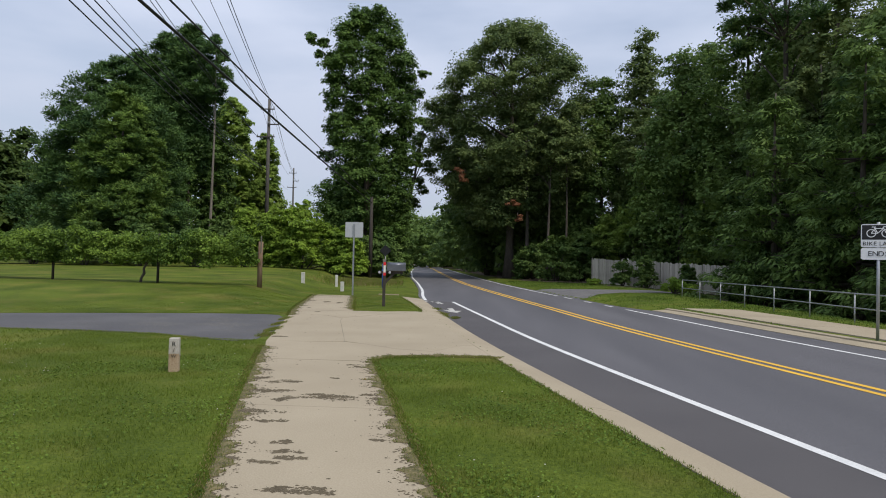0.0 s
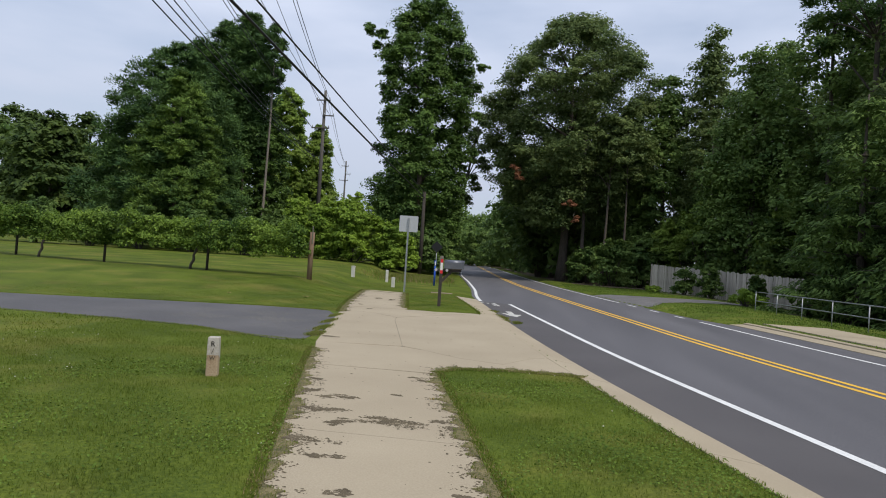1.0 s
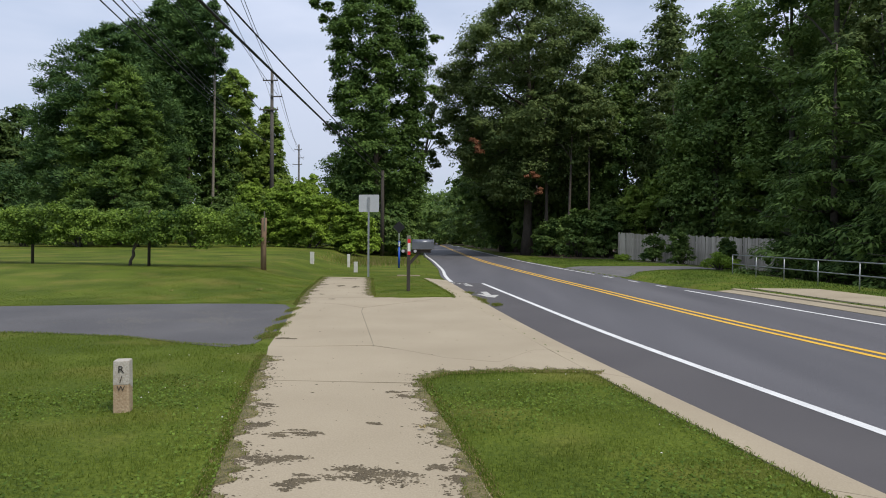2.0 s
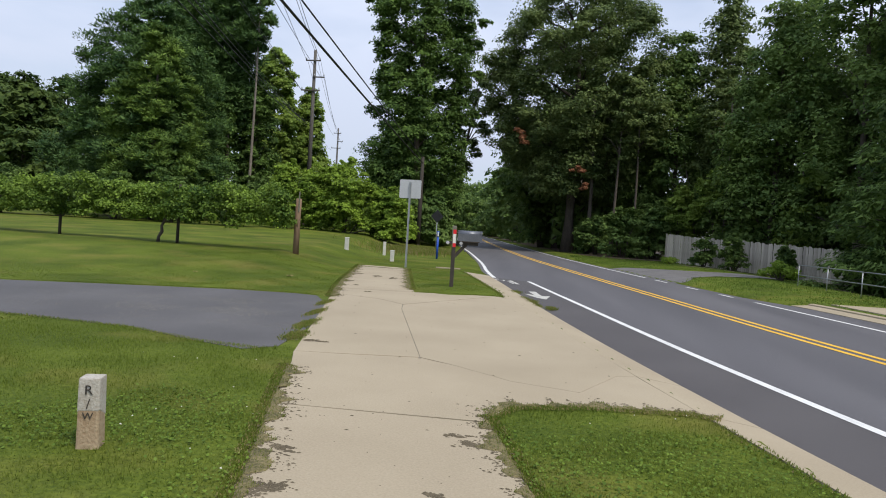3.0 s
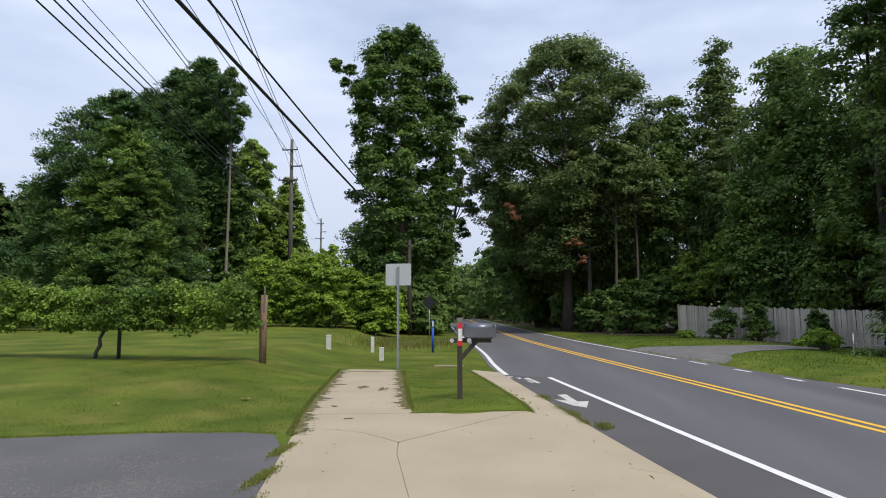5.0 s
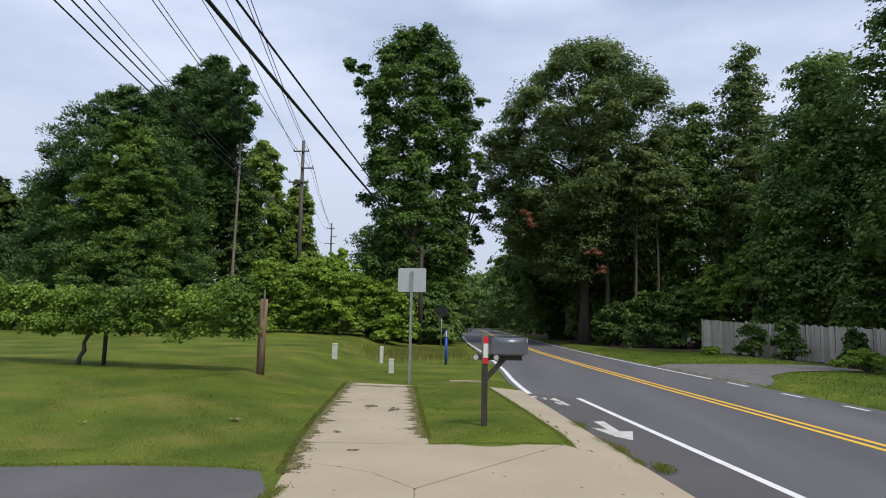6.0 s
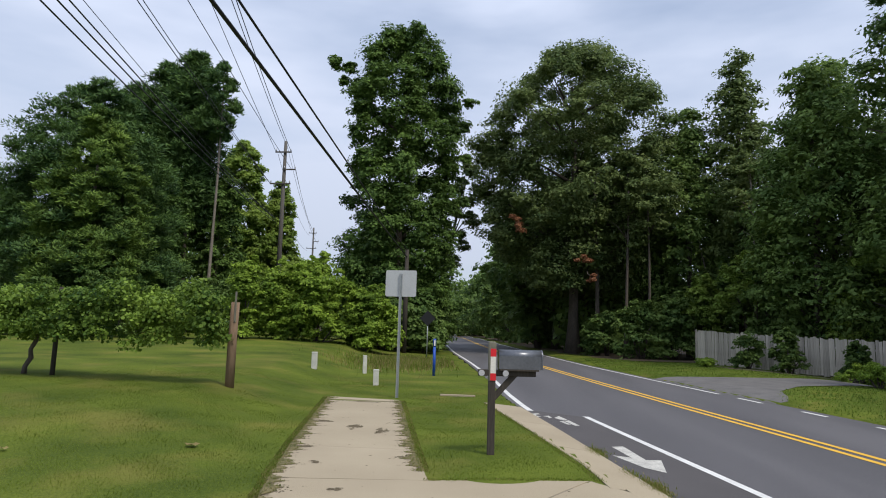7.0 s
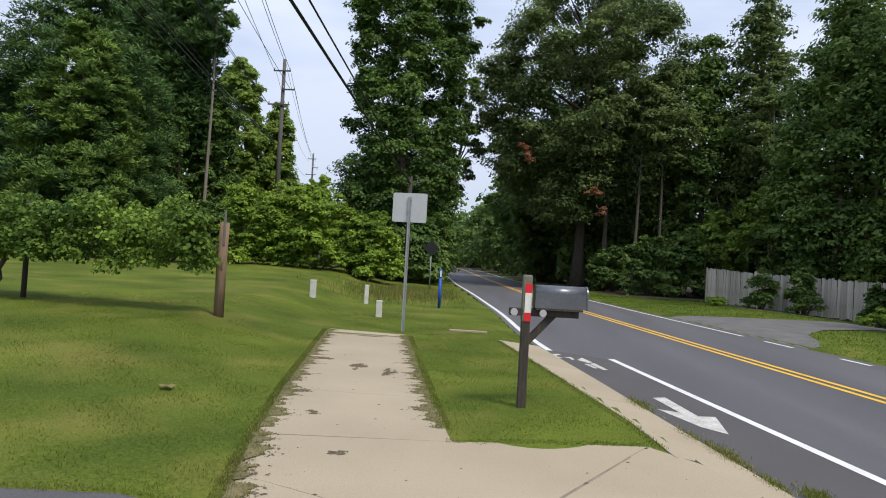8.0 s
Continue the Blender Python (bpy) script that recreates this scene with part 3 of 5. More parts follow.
def broad_tree(x, y, h, w, z0, mat, label, boughs=46, br=1.5, sub=11, per=58, leaf=0.24, cat="tree", r=0.24, bark=None, prof=dome, name="tree", limbs=12, group="", lean=(0, 0), up=0.55, extra=(), inner=0.3, needle=False, trunk_top=0.85, heart=18):
    """A tree: tapered trunk with limbs, crown of boughs made of many small leaves or needles."""
    t = empty(name, (x, y, float(height(x, y)) - 0.05))
    grid = np.linspace(0, 1, 60)
    share = np.cumsum([prof(v) + 0.12 for v in grid])
    ss = np.interp((np.arange(boughs) + rng.random(boughs)) / boughs * share[-1], share, grid)
    pr = np.array([prof(v) for v in ss])
    ang = np.arange(boughs) * 2.39996 + rng.normal(size=boughs) * 0.35
    lob = 1 + 0.07 * np.sin(ang * 3 + ss * 9 + x) + 0.05 * np.sin(ang * 5 - ss * 14 + y)
    share_in = rng.random(boughs) < inner
    reach = np.maximum(w / 2 * pr - br * 0.72, 0.05) * lob * np.where(share_in, 0.75 * np.sqrt(rng.random(boughs)), rng.uniform(0.82, 1.06, boughs))
    c = np.stack([np.cos(ang) * reach + lean[0] * ss, np.sin(ang) * reach + lean[1] * ss, z0 + br * 0.3 + ss * (h - z0 - br * 0.9)], -1)
    rr = br * rng.uniform(0.75, 1.25, boughs) * (0.6 + 0.4 * np.minimum(1, pr * 1.3))
    out = np.stack([np.cos(ang), np.sin(ang), 0.2 + ss * 0.5], -1)
    for bx, by, bz, rad in extra:                         # boughs that stand out of the round
        c = np.concatenate([c, [(bx, by, bz), (bx * 0.8, by, bz - rad * 0.5)]])
        rr = np.concatenate([rr, [rad, rad * 0.9]])
        out = np.concatenate([out, [(np.sign(bx), 0, 0.4)] * 2])
    pos, nrm, size, along = foliage(c, rr, out, sub, per, leaf, up, needle, heart)
    leaf_mesh("crown", pos, nrm, size, mat, 0.34 if needle else 0.95, t, along if needle else None)
    pts, rd = trunk_mesh(h * trunk_top, r, r * 0.25)
    pts = [(px + lean[0] * 0.8 * k / 8, py + lean[1] * 0.8 * k / 8, pz) for k, (px, py, pz) in enumerate(pts)]
    bm = tube(bmesh.new(), pts, rd, 9)
    for j in rng.choice(len(c), min(limbs, len(c)), replace=False):
        e = Vector(c[j])
        f = min(0.95, max(0.12, (e.z - 0.35 * math.hypot(e.x, e.y)) / (h * trunk_top)))
        st = Vector(pts[int(f * 8)])
        tube(bm, [st, st.lerp(e, 0.5) + Vector((0, 0, 0.25)), e], [r * 0.34, r * 0.2, r * 0.05], 5)
    part("trunk", bm, bark or M_BARK, t)
    return tagged(t, label, cat, group)


def pine_tree(x, y, h, w, z0, label, whorls, per, mat=None, r=0.2, needle=0.5, dens=26, bark=None, prof=None, name="pine_tree", group="", droop=0.12, tuft=0.55, gap=0.62, inner=0.38):
    """A pine: straight trunk, whorls of boughs that carry tufts of needles."""
    mat = mat or L_PINE
    base = float(height(x, y))
    t = empty(name, (x, y, base - 0.05), random.uniform(0, 360))
    prof = prof or (lambda s: (1 - s) ** 0.75 * (0.75 + 0.25 * min(1, s * 6)))
    pts, rd = trunk_mesh(h, r, 0.03, 0.15)
    bm = tube(bmesh.new(), pts, rd, 9)
    cs, rs, al = [], [], []
    for k in range(whorls):
        s = (k + random.random() * 0.7) / whorls
        z = z0 + s * (h - z0)
        n = max(4, int(per * (1 - 0.4 * s)))
        off = random.random() * 6.3
        for j in range(n):
            a = off + j * math.tau / n + random.uniform(-0.3, 0.3)
            reach = max(0.35, w / 2 * prof(s) * random.uniform(0.72, 1.12))
            d = Vector((math.cos(a), math.sin(a), 0))
            rise = random.uniform(0.02, 0.22) * reach - droop * reach * (1 - s)
            tip = d * reach + Vector((0, 0, z + rise))
            if reach > 1.2:
                tube(bm, [(0, 0, z), d * reach * 0.5 + Vector((0, 0, z - 0.04 * reach + rise * 0.4)), tip], [0.05 + 0.012 * reach, 0.035, 0.012], 4)
            m = max(1, int(reach / gap))
            for q in range(m):
                f = inner + (1 - inner) * (q + 1) / m if m > 1 else 1.0
                side = Vector((-d.y, d.x, 0)) * random.uniform(-0.30, 0.30) * reach * f
                cs.append(tuple(d * reach * f + side + Vector((0, 0, z + rise * f + random.uniform(-0.45, 0.5) * min(1.0, reach / 3)))))
                rs.append(tuple((random.uniform(0.75, 1.2) * tuft,)))
                al.append((d.x, d.y, 0.5))
    cs, rs, al = np.array(cs), np.array(rs)[:, 0], np.array(al)
    pos, nrm, size = clump_leaves(cs, rs, dens, needle, 0.62, 1.1, 1.0, 0.2)
    along = (pos - np.repeat(cs, dens, axis=0)) * 2 + np.repeat(al, dens, axis=0) * 0.35 + rng.normal(size=pos.shape) * 0.2
    # coarse leaves added within and below each tuft to make its core darker
    q = unit(rng.normal(size=(len(cs) * 12, 3)))
    rr = np.repeat(rs, 12)
    pos = np.concatenate([pos, np.repeat(cs, 12, axis=0) * np.array([0.93, 0.93, 1]) + q * (rr * 0.4)[:, None] - np.array([0, 0, 0.15])])
    leaf_mesh("crown", pos, np.concatenate([nrm, q]), np.concatenate([size, rr * 0.7]), mat, 0.42, t, np.concatenate([along, rng.normal(size=q.shape)]))
    part("trunk", bm, bark or M_BARK, t)
    return tagged(t, label, "tree", group)


def bush(x, y, w, d, h, mat, label, boughs=60, br=0.55, sub=7, per=40, leaf=0.15, name="bush", z0=0.15, cat="bush", group="", rz=0.0, shoots=0):
    """A bush of many leafy boughs, with upright shoots where it has them."""
    t = empty(name, (x, y, float(height(x, y)) - 0.03), rz)
    a = rng.random(boughs) * math.tau
    s = rng.random(boughs)
    lim = np.sqrt(np.maximum(0.06, 1 - (s * 0.98) ** 2.4)) * (1 + 0.15 * np.sin(a * 3 + x))
    q = np.sqrt(rng.random(boughs)) * lim
    c = np.stack([np.cos(a) * q * (w / 2 - br * 0.5), np.sin(a) * q * (d / 2 - br * 0.3), z0 + br * 0.2 + s * (h - z0 - br)], -1)
    rr = br * rng.uniform(0.6, 1.25, boughs)
    out = np.stack([np.cos(a) * q, np.sin(a) * q, 0.2 + s], -1)
    if shoots:
        k = rng.choice(boughs, shoots)
        c = np.concatenate([c, c[k] + np.stack([rng.normal(size=shoots) * 0.2, rng.normal(size=shoots) * 0.2, br * rng.uniform(0.7, 1.5, shoots)], -1)])
        rr = np.concatenate([rr, br * rng.uniform(0.3, 0.5, shoots)])
        out = np.concatenate([out, np.tile([0, 0, 1.0], (shoots, 1))])
    leaf_mesh("foliage", *foliage(c, rr, out, sub, per, leaf, heart=6)[:3], mat, parent=t)
    for j in range(min(6, boughs)):
        e = c[j]
        part("stem", tube(bmesh.new(), [(e[0] * 0.15, e[1] * 0.15, -0.05), (e[0] * 0.5, e[1] * 0.5, e[2] * 0.6), tuple(e)], [0.05, 0.03, 0.01], 5), M_BARK, t)
    return tagged(t, label, cat, group)


# pines and light trees beyond the lawn
round_pine = lambda s: max(0.05, (1 - s ** 2.2) ** 0.62)
pillar = lambda s: max(0.06, min(1, 0.8 + s) * (1 - s) ** 0.36)
tall_pine = lambda s: max(0.2, (1 - (2 * s - 0.9) ** 2 * 0.75)) ** 0.5
spire = lambda s: max(0.06, min(1, 0.75 + s * 1.6) * (1 - s) ** 0.5)
broad_tree(-29.4, 49.0, 16.6, 12.0, 1.2, L_PINE, "broad dark green pine of rounded shape behind the vines", 190, 1.3, 9, 78, 0.29, prof=round_pine, name="pine_tree", needle=True, r=0.26, inner=0.25, up=0.7)
broad_tree(-26.8, 45.6, 13.6, 8.2, 1.2, L_PINE_TIP, "dark green pine with bright bough tips behind the vines", 130, 0.95, 8, 84, 0.26, prof=spire, name="pine_tree", needle=True, r=0.2, inner=0.2, up=0.7)
for x, y, h, w, z0 in ((-28.0, 59.0, 22.6, 5.0, 8.0), (-30.6, 60.0, 22.0, 6.0, 5.0), (-33.4, 60.5, 20.4, 6.2, 4.0)):
    broad_tree(x, y, h, w, z0, L_PINE, "tall dark green pine rising behind the broad one", 92, 1.45, 9, 50, 0.42, prof=tall_pine, name="pine_tree", needle=True, r=0.22, group="tall pines beyond the lawn", up=0.7)
broad_tree(-25.0, 57.0, 21.2, 3.4, 14.2, L_PINE, "slender pine with a long bare pale trunk", 20, 0.85, 8, 46, 0.36, bark=M_BARK_PALE, r=0.15, name="pine_tree", needle=True, trunk_top=0.95)
broad_tree(-26.4, 61.0, 13.5, 4.6, 0.4, L_IVY, "leafy tree among the trunks of the pines", 50, 1.2, 8, 48, 0.24, prof=tall_pine)
broad_tree(-28.8, 56.0, 11.5, 6.0, 0.4, L_IVY, "leafy tree among the trunks of the pines", 64, 1.4, 9, 52, 0.24, prof=tall_pine)
broad_tree(-28.2, 70, 18.7, 8.2, 0.6, L_POPLAR, "light green leafy tree of narrow pointed shape", 170, 1.15, 8, 54, 0.25, prof=pillar)
broad_tree(-25.0, 72, 14.8, 5.6, 0.6, L_POPLAR, "light green leafy tree of narrow pointed shape", 100, 1.05, 8, 52, 0.25, prof=pillar)
for x, y, h, w in ((-62, 84, 17.8, 12), (-53, 86, 18.6, 11), (-47, 82, 18.5, 10), (-44, 70, 15.8, 9), (-70, 80, 18.2, 13), (-40, 66, 14.5, 9), (-50, 62, 13.6, 10), (-58, 70, 15.2, 11)):
    broad_tree(x, y, h, w, 0.8, L_FAR, "far green tree at the edge of the woods", 50, 2.1, 8, 34, 0.47, r=0.25, group="far trees beyond the lawn")
for x, y, w, h in ((-15.2, 50.5, 5.0, 3.2), (-19.0, 51.0, 5.0, 3.6), (-22.8, 53.0, 5.0, 4.0), (-11.0, 51.5, 5.0, 3.8), (-8.2, 52.0, 3.0, 3.0), (-8.6, 58.0, 3.2, 4.0), (-9.4, 64.0, 3.6, 5.0)):
    bush(x, y, w, w * 0.7, h, L_WOOD, "dark green undergrowth below the pines", 40, 0.8, 6, 32, 0.23, group="undergrowth beyond the lawn")
# ivy tower
ivy = lambda s: (0.92 + 0.08 * min(1, s * 6)) if s < 0.76 else max(0.3, 1 - ((s - 0.76) / 0.24) ** 1.7 * 0.62)
broad_tree(-10.6, 55.5, 23.6, 8.1, 0.3, L_IVY, "tall tree overgrown with dark green ivy from the ground up", 240, 1.3, 9, 62, 0.20, prof=ivy, r=0.3, inner=0.22, limbs=10, extra=((-4.7, -0.6, 20.3, 0.75), (-4.1, -0.5, 19.0, 0.6), (4.6, -0.6, 17.3, 0.65), (4.3, -0.4, 15.6, 0.6), (4.4, -0.3, 13.2, 0.7), (4.3, -0.5, 10.2, 0.6)))
broad_tree(-9.6, 66, 17.4, 5.0, 5.0, L_OAK, "sparse tall tree behind the ivy-covered one", 26, 1.0, 8, 44, 0.24, lean=(4.0, 0), limbs=16)
# trees across the road
broad_dome = lambda s: min(1, 0.6 + 1.2 * s) * (1 - max(0, (s - 0.55) / 0.45) ** 2.6 * 0.72)
broad_tree(2.0, 60.4, 24.2, 15.0, 4.6, L_OAK, "large spreading oak with dull green leaves by the road", 200, 1.75, 11, 64, 0.21, r=0.42, limbs=40, name="oak_tree", prof=broad_dome, extra=((-6.8, -0.5, 15.4, 1.5), (-6.4, 0, 12.2, 1.4), (6.4, -1, 15.5, 1.5), (-4.8, -2, 8.6, 1.3)))
broad_tree(3.4, 63.5, 17.0, 9.0, 4.0, L_OAK, "dull green oak leaning over the road", 70, 1.7, 10, 48, 0.26, r=0.32, limbs=14, name="oak_tree")
WOODS = [(10.2, 59, 18.8, 7.2, 1.2, L_WOOD), (13.4, 58, 22.6, 6.8, 2.0, L_OAK), (17.4, 53, 20.5, 8.6, 1.0, L_WOOD), (7.4, 62, 15.0, 7, 1.0, L_WOOD), (17.0, 43.5, 21.4, 9.0, 1.5, L_WOOD),
         (19.8, 38, 19.6, 9, 1.0, L_OAK), (20.2, 33, 17.6, 8.8, 0.8, L_WOOD), (19.5, 27.5, 18.0, 8.8, 0.8, L_WOOD), (21.5, 47, 21.2, 9, 2.0, L_OAK), (13.8, 47.8, 18.4, 7.2, 0.6, L_WOOD), (19.0, 22, 16.6, 8.8, 0.8, L_WOOD),
         (24.0, 40, 20.6, 10, 1.0, L_WOOD), (26, 30, 20.6, 10, 1.0, L_OAK), (24.5, 56, 21.6, 10, 1.0, L_WOOD)]
for x, y, h, w, z0, mat in WOODS:
    broad_tree(x, y, h, w, z0, mat, "tall leafy tree at the edge of the dark woods", 74, 1.75, 8, 43, 0.24 if y < 48 else 0.26, limbs=14, group="trees of the wood across the road")
for x, y, h, r in ((5.0, 55.6, 15, 0.14), (6.6, 56.0, 16, 0.12), (12.6, 53.5, 15, 0.11), (15.0, 46.5, 14, 0.10), (17.6, 35.5, 15, 0.12), (3.4, 58.0, 15, 0.2)):
    broad_tree(x, y, h, 4.4, h * 0.5, L_OAK, "slender tree with a bare trunk at the edge of the woods", 16, 0.9, 8, 46, 0.2, r=r, bark=M_BARK_PALE if r < 0.115 else M_BARK, limbs=6, group="slender trees of the wood")
broad_tree(17.6, 40, 26.0, 9.4, 15.0, L_PINE, "tall pine rising above the wood with a bare trunk", 44, 1.2, 8, 52, 0.34, r=0.24, prof=tall_pine, name="pine_tree", needle=True, limbs=26, trunk_top=0.95, inner=0.2)
hem = lambda s: (1 - s) ** 0.8
for x, y, h, w in ((13.4, 31.5, 10.5, 7.0), (14.8, 27.0, 11.5, 7.5), (15.2, 22.0, 10.5, 7.0), (15.4, 35.5, 10.5, 6.0), (14.5, 17.0, 10, 7)):
    pine_tree(x, y, h, w, 0.5, "dark evergreen with layered drooping sprays by the railing", 13, 9, mat=L_HEM, dens=80, needle=0.26, tuft=0.62, prof=hem, name="evergreen_tree", droop=0.2, group="evergreens behind the railing")
for x, y, h, w in ((5.6, 53.5, 3.8, 4.6), (4.0, 57.0, 3.0, 4.0), (7.8, 54.0, 4.2, 4.0), (12.4, 50.5, 5.2, 5.0), (16.6, 45.6, 4.6, 4.4)):
    bush(x, y, w, w * 0.8, h, L_WOOD, "green shrub at the edge of the woods", 42, 0.72, 7, 38, 0.2, group="shrubs before the woods", shoots=8)
for x, y, h, w in ((12.0, 51.6, 7.5, 5.0), (15.4, 45.6, 6.5, 4.4), (9.6, 54.5, 5.5, 4.0)):
    bush(x, y, w, w * 0.8, h, L_POPLAR, "light green sapling behind the plank fence", 44, 0.75, 7, 36, 0.19, name="sapling", cat="sapling", group="saplings behind the fence", shoots=10, z0=0.8)
broad_tree(0.2, 73, 16.5, 6.4, 4.0, L_OAK, "tree leaning out over the far road", 44, 1.3, 8, 46, 0.3, lean=(-3.8, 0), limbs=10)
# far along the road
for x, y, h, w, z0 in ((-13.6, 67, 13, 6, 0.3), (-15.2, 74, 13, 7, 0.3), (-17.5, 88, 12, 8, 0.3), (-20.0, 105, 13, 9, 0.3), (1.2, 78, 17, 9, 2.2), (-0.2, 95, 17, 9, 2.0), (-2.0, 112, 13, 10, 2.0), (-4.2, 135, 14, 11, 1.0), (-23, 128, 14, 10, 0.5), (-20, 165, 14, 14, 0.3), (-9, 165, 14, 14, 0.3), (-30, 160, 14, 12, 0.3), (1.5, 71, 15, 9, 1.5), (6, 74, 17, 9, 0.5)):
    broad_tree(x, y, h, w * (1.4 if 75 < y < 140 else 1.0), z0, L_WOOD, "tree standing close to the road in the distance", 42, 2.0, 8, 28, 0.52, r=0.22, group="trees along the far road")


def woodland_floor(name, y0, y1, a, b):
    """Brown leaf litter under the trees."""
    ys = np.arange(y0, y1, 2.0)
    v, f = [], []
    cols = 9
    for y in ys:
        for k in range(cols):
            x = float(a(y) + (b(y) - a(y)) * (k / (cols - 1)) ** 2) + (0.35 * math.sin(y * 0.9) + 0.2 * math.sin(y * 2.3) if k == 0 else 0)
            v.append((x, y, float(height(x, y)) + 0.012 + (0.02 if k else 0)))
    for i in range(len(ys) - 1):
        for k in range(cols - 1):
            f.append((i * cols + k, i * cols + k + 1, (i + 1) * cols + k + 1, (i + 1) * cols + k))
    return tagged(mesh_part(name, v, f, M_LITTER, smooth=True), "dark brown leaf litter under the trees", "woodland floor", kind="structure")


woodland_floor("woodland_floor", 50, 200, lambda y: right_edge(y) + np.interp(y, [50, 58, 70, 200], [3.5, 2.2, 1.2, 0.8]), lambda y: right_edge(y) + 70)
woodland_floor("woodland_floor", 12, 50, lambda y: np.interp(y, [12, 32, 40, 50], [10.6, 10.6, 15.0, 8.5]), lambda y: 80 + 0 * y)
woodland_floor("woodland_floor", 62, 200, lambda y: edge_x(y) - 1.5, lambda y: edge_x(y) - 22)


def far_woods(name, spots, label):
    """A belt of woods too dense to count."""
    cs = []
    for x, y, w, h in spots:
        k = int(w * 7)
        cs.append(np.stack([x + rng.uniform(-w / 2, w / 2, k), y + rng.uniform(-2, 2, k), h * rng.random(k)], -1))
    cs = np.concatenate(cs)
    ob = leaf_mesh(name, *clump_leaves(cs, 1.6 * (0.7 + 0.6 * rng.random(len(cs))), 11, 1.4, fine=2.0), L_WOOD)
    return tagged(ob, label, "woods", kind="stuff")


far_woods("far_woods", [(12, 74, 26, 15), (14, 65, 20, 5), (22, 52, 14, 5), (30, 64, 22, 17), (32, 50, 14, 17), (31, 38, 12, 17), (30, 26, 12, 17), (28, 15, 12, 16)] + [(float(right_edge(y)) + 6.0, float(y), 7, 4.5) for y in range(64, 176, 11)], "dark leafy woods behind the roadside trees")
far_woods("far_woods", [(-43, 74, 22, 12), (-58, 90, 34, 15), (-80, 76, 30, 16), (-14, 185, 70, 14), (-12, 152, 40, 9), (-8, 172, 50, 13), (-34, 100, 34, 4.5)] + [(float(edge_x(y)) - 5.5, float(y), 6, 5) for y in range(66, 176, 11)], "green woods beyond the lawn")


# ---- hedge, bushes and vines ----
for x, y, w, h in ((-13.4, 45.5, 5.4, 4.6), (-10.6, 46.0, 3.8, 3.5), (-17.2, 44.6, 2.2, 4.2), (-15.6, 45.5, 3.0, 3.9)):
    bush(x, y, w, w * 0.75, h, L_BUSH, "bright green leafy bush at the end of the lawn", int(22 * w), 0.65, 7, 36, 0.15, group="bushes at the end of the lawn", shoots=int(9 * w))
for k in range(7):
    bush(-20 - 3.4 * k, 42.5 - 0.5 * k, 4.2, 2.2, 2.8 + 0.25 * math.sin(k * 2.1), L_WOOD, "green shrub of the hedge behind the vines", 40, 0.62, 6, 32, 0.19, name="hedge_shrub", cat="hedge", group="hedge beyond the lawn", shoots=10)

VINE = [(-8.85, 23.2), (-12.98, 23.7), (-17.6, 24.4), (-22.0, 25.1), (-26.4, 25.8)]


def vine_row():
    t = empty("grapevine", (0, 0, 0))
    n = 720
    u = rng.random(n)
    x = -9.0 - 18.3 * u
    y = 22.92 + 2.95 * u + rng.normal(size=n) * 0.28
    g = height(x, y)
    low = 0.74 + 0.05 * np.sin(x * 1.9) + 0.04 * np.sin(x * 4.3)
    z = g + low + (1.08 + 0.10 * np.sin(x * 1.1 + 1) + 0.07 * np.sin(x * 3.7) - low + 0.72) * rng.random(n) ** 0.8
    c = np.stack([x, y, z], -1)
    leaf_mesh("foliage", *clump_leaves(c, 0.25 * (0.6 + 0.7 * rng.random(n)), 92, 0.063, 0.9, 0.5, 1.0, 0.72), L_VINE, 0.9, t, rounded=True)
    for x, y in ((-13.45, 23.75), (-20.6, 24.9)):
        g = float(height(x, y))
        bm = tube(bmesh.new(), [(x - 0.22, y, g - 0.05), (x - 0.20, y, g + 0.16), (x - 0.10, y + 0.02, g + 0.34), (x - 0.11, y, g + 0.52), (x + 0.0, y, g + 0.72), (x + 0.03, y, g + 0.95), (x + 0.45, y - 0.08, g + 1.2)], [0.062, 0.05, 0.056, 0.044, 0.05, 0.04, 0.025], 7)
        part("stem", bm, M_BARK, t, "crooked grey-brown stem")
    return tagged(t, "grapevine with bright green leaves trained along a post row", "vine")


vine_row()
for i, (x, y) in enumerate(VINE):
    g = float(height(x, y))
    post = empty("vine_post", (x, y, g - 0.02), random.uniform(-10, 10))
    if i == 0:
        part("post", tube(bmesh.new(), [(0, 0, 0), (0, 0, 1.0), (0.02, 0, 1.72)], [0.092, 0.09, 0.085], 10), M_BROWN, post)
        bm = box(bmesh.new(), (0.05, -0.075, 1.62), (0.035, 0.03, 0.62), 0.004)
        part("stake", bm, M_POST_TOP, post, "pale grey stake tied to the post")
        tagged(post, "brown wooden end post of the vine row on the lawn", "post")
    else:
        part("post", tube(bmesh.new(), [(0, 0, 0), (0.01, 0, 0.8), (0.04, 0, 1.9)], [0.05, 0.048, 0.045], 8), M_POST, post)
        tagged(post, "thin dark post carrying the grapevine", "post", "posts of the vine row")


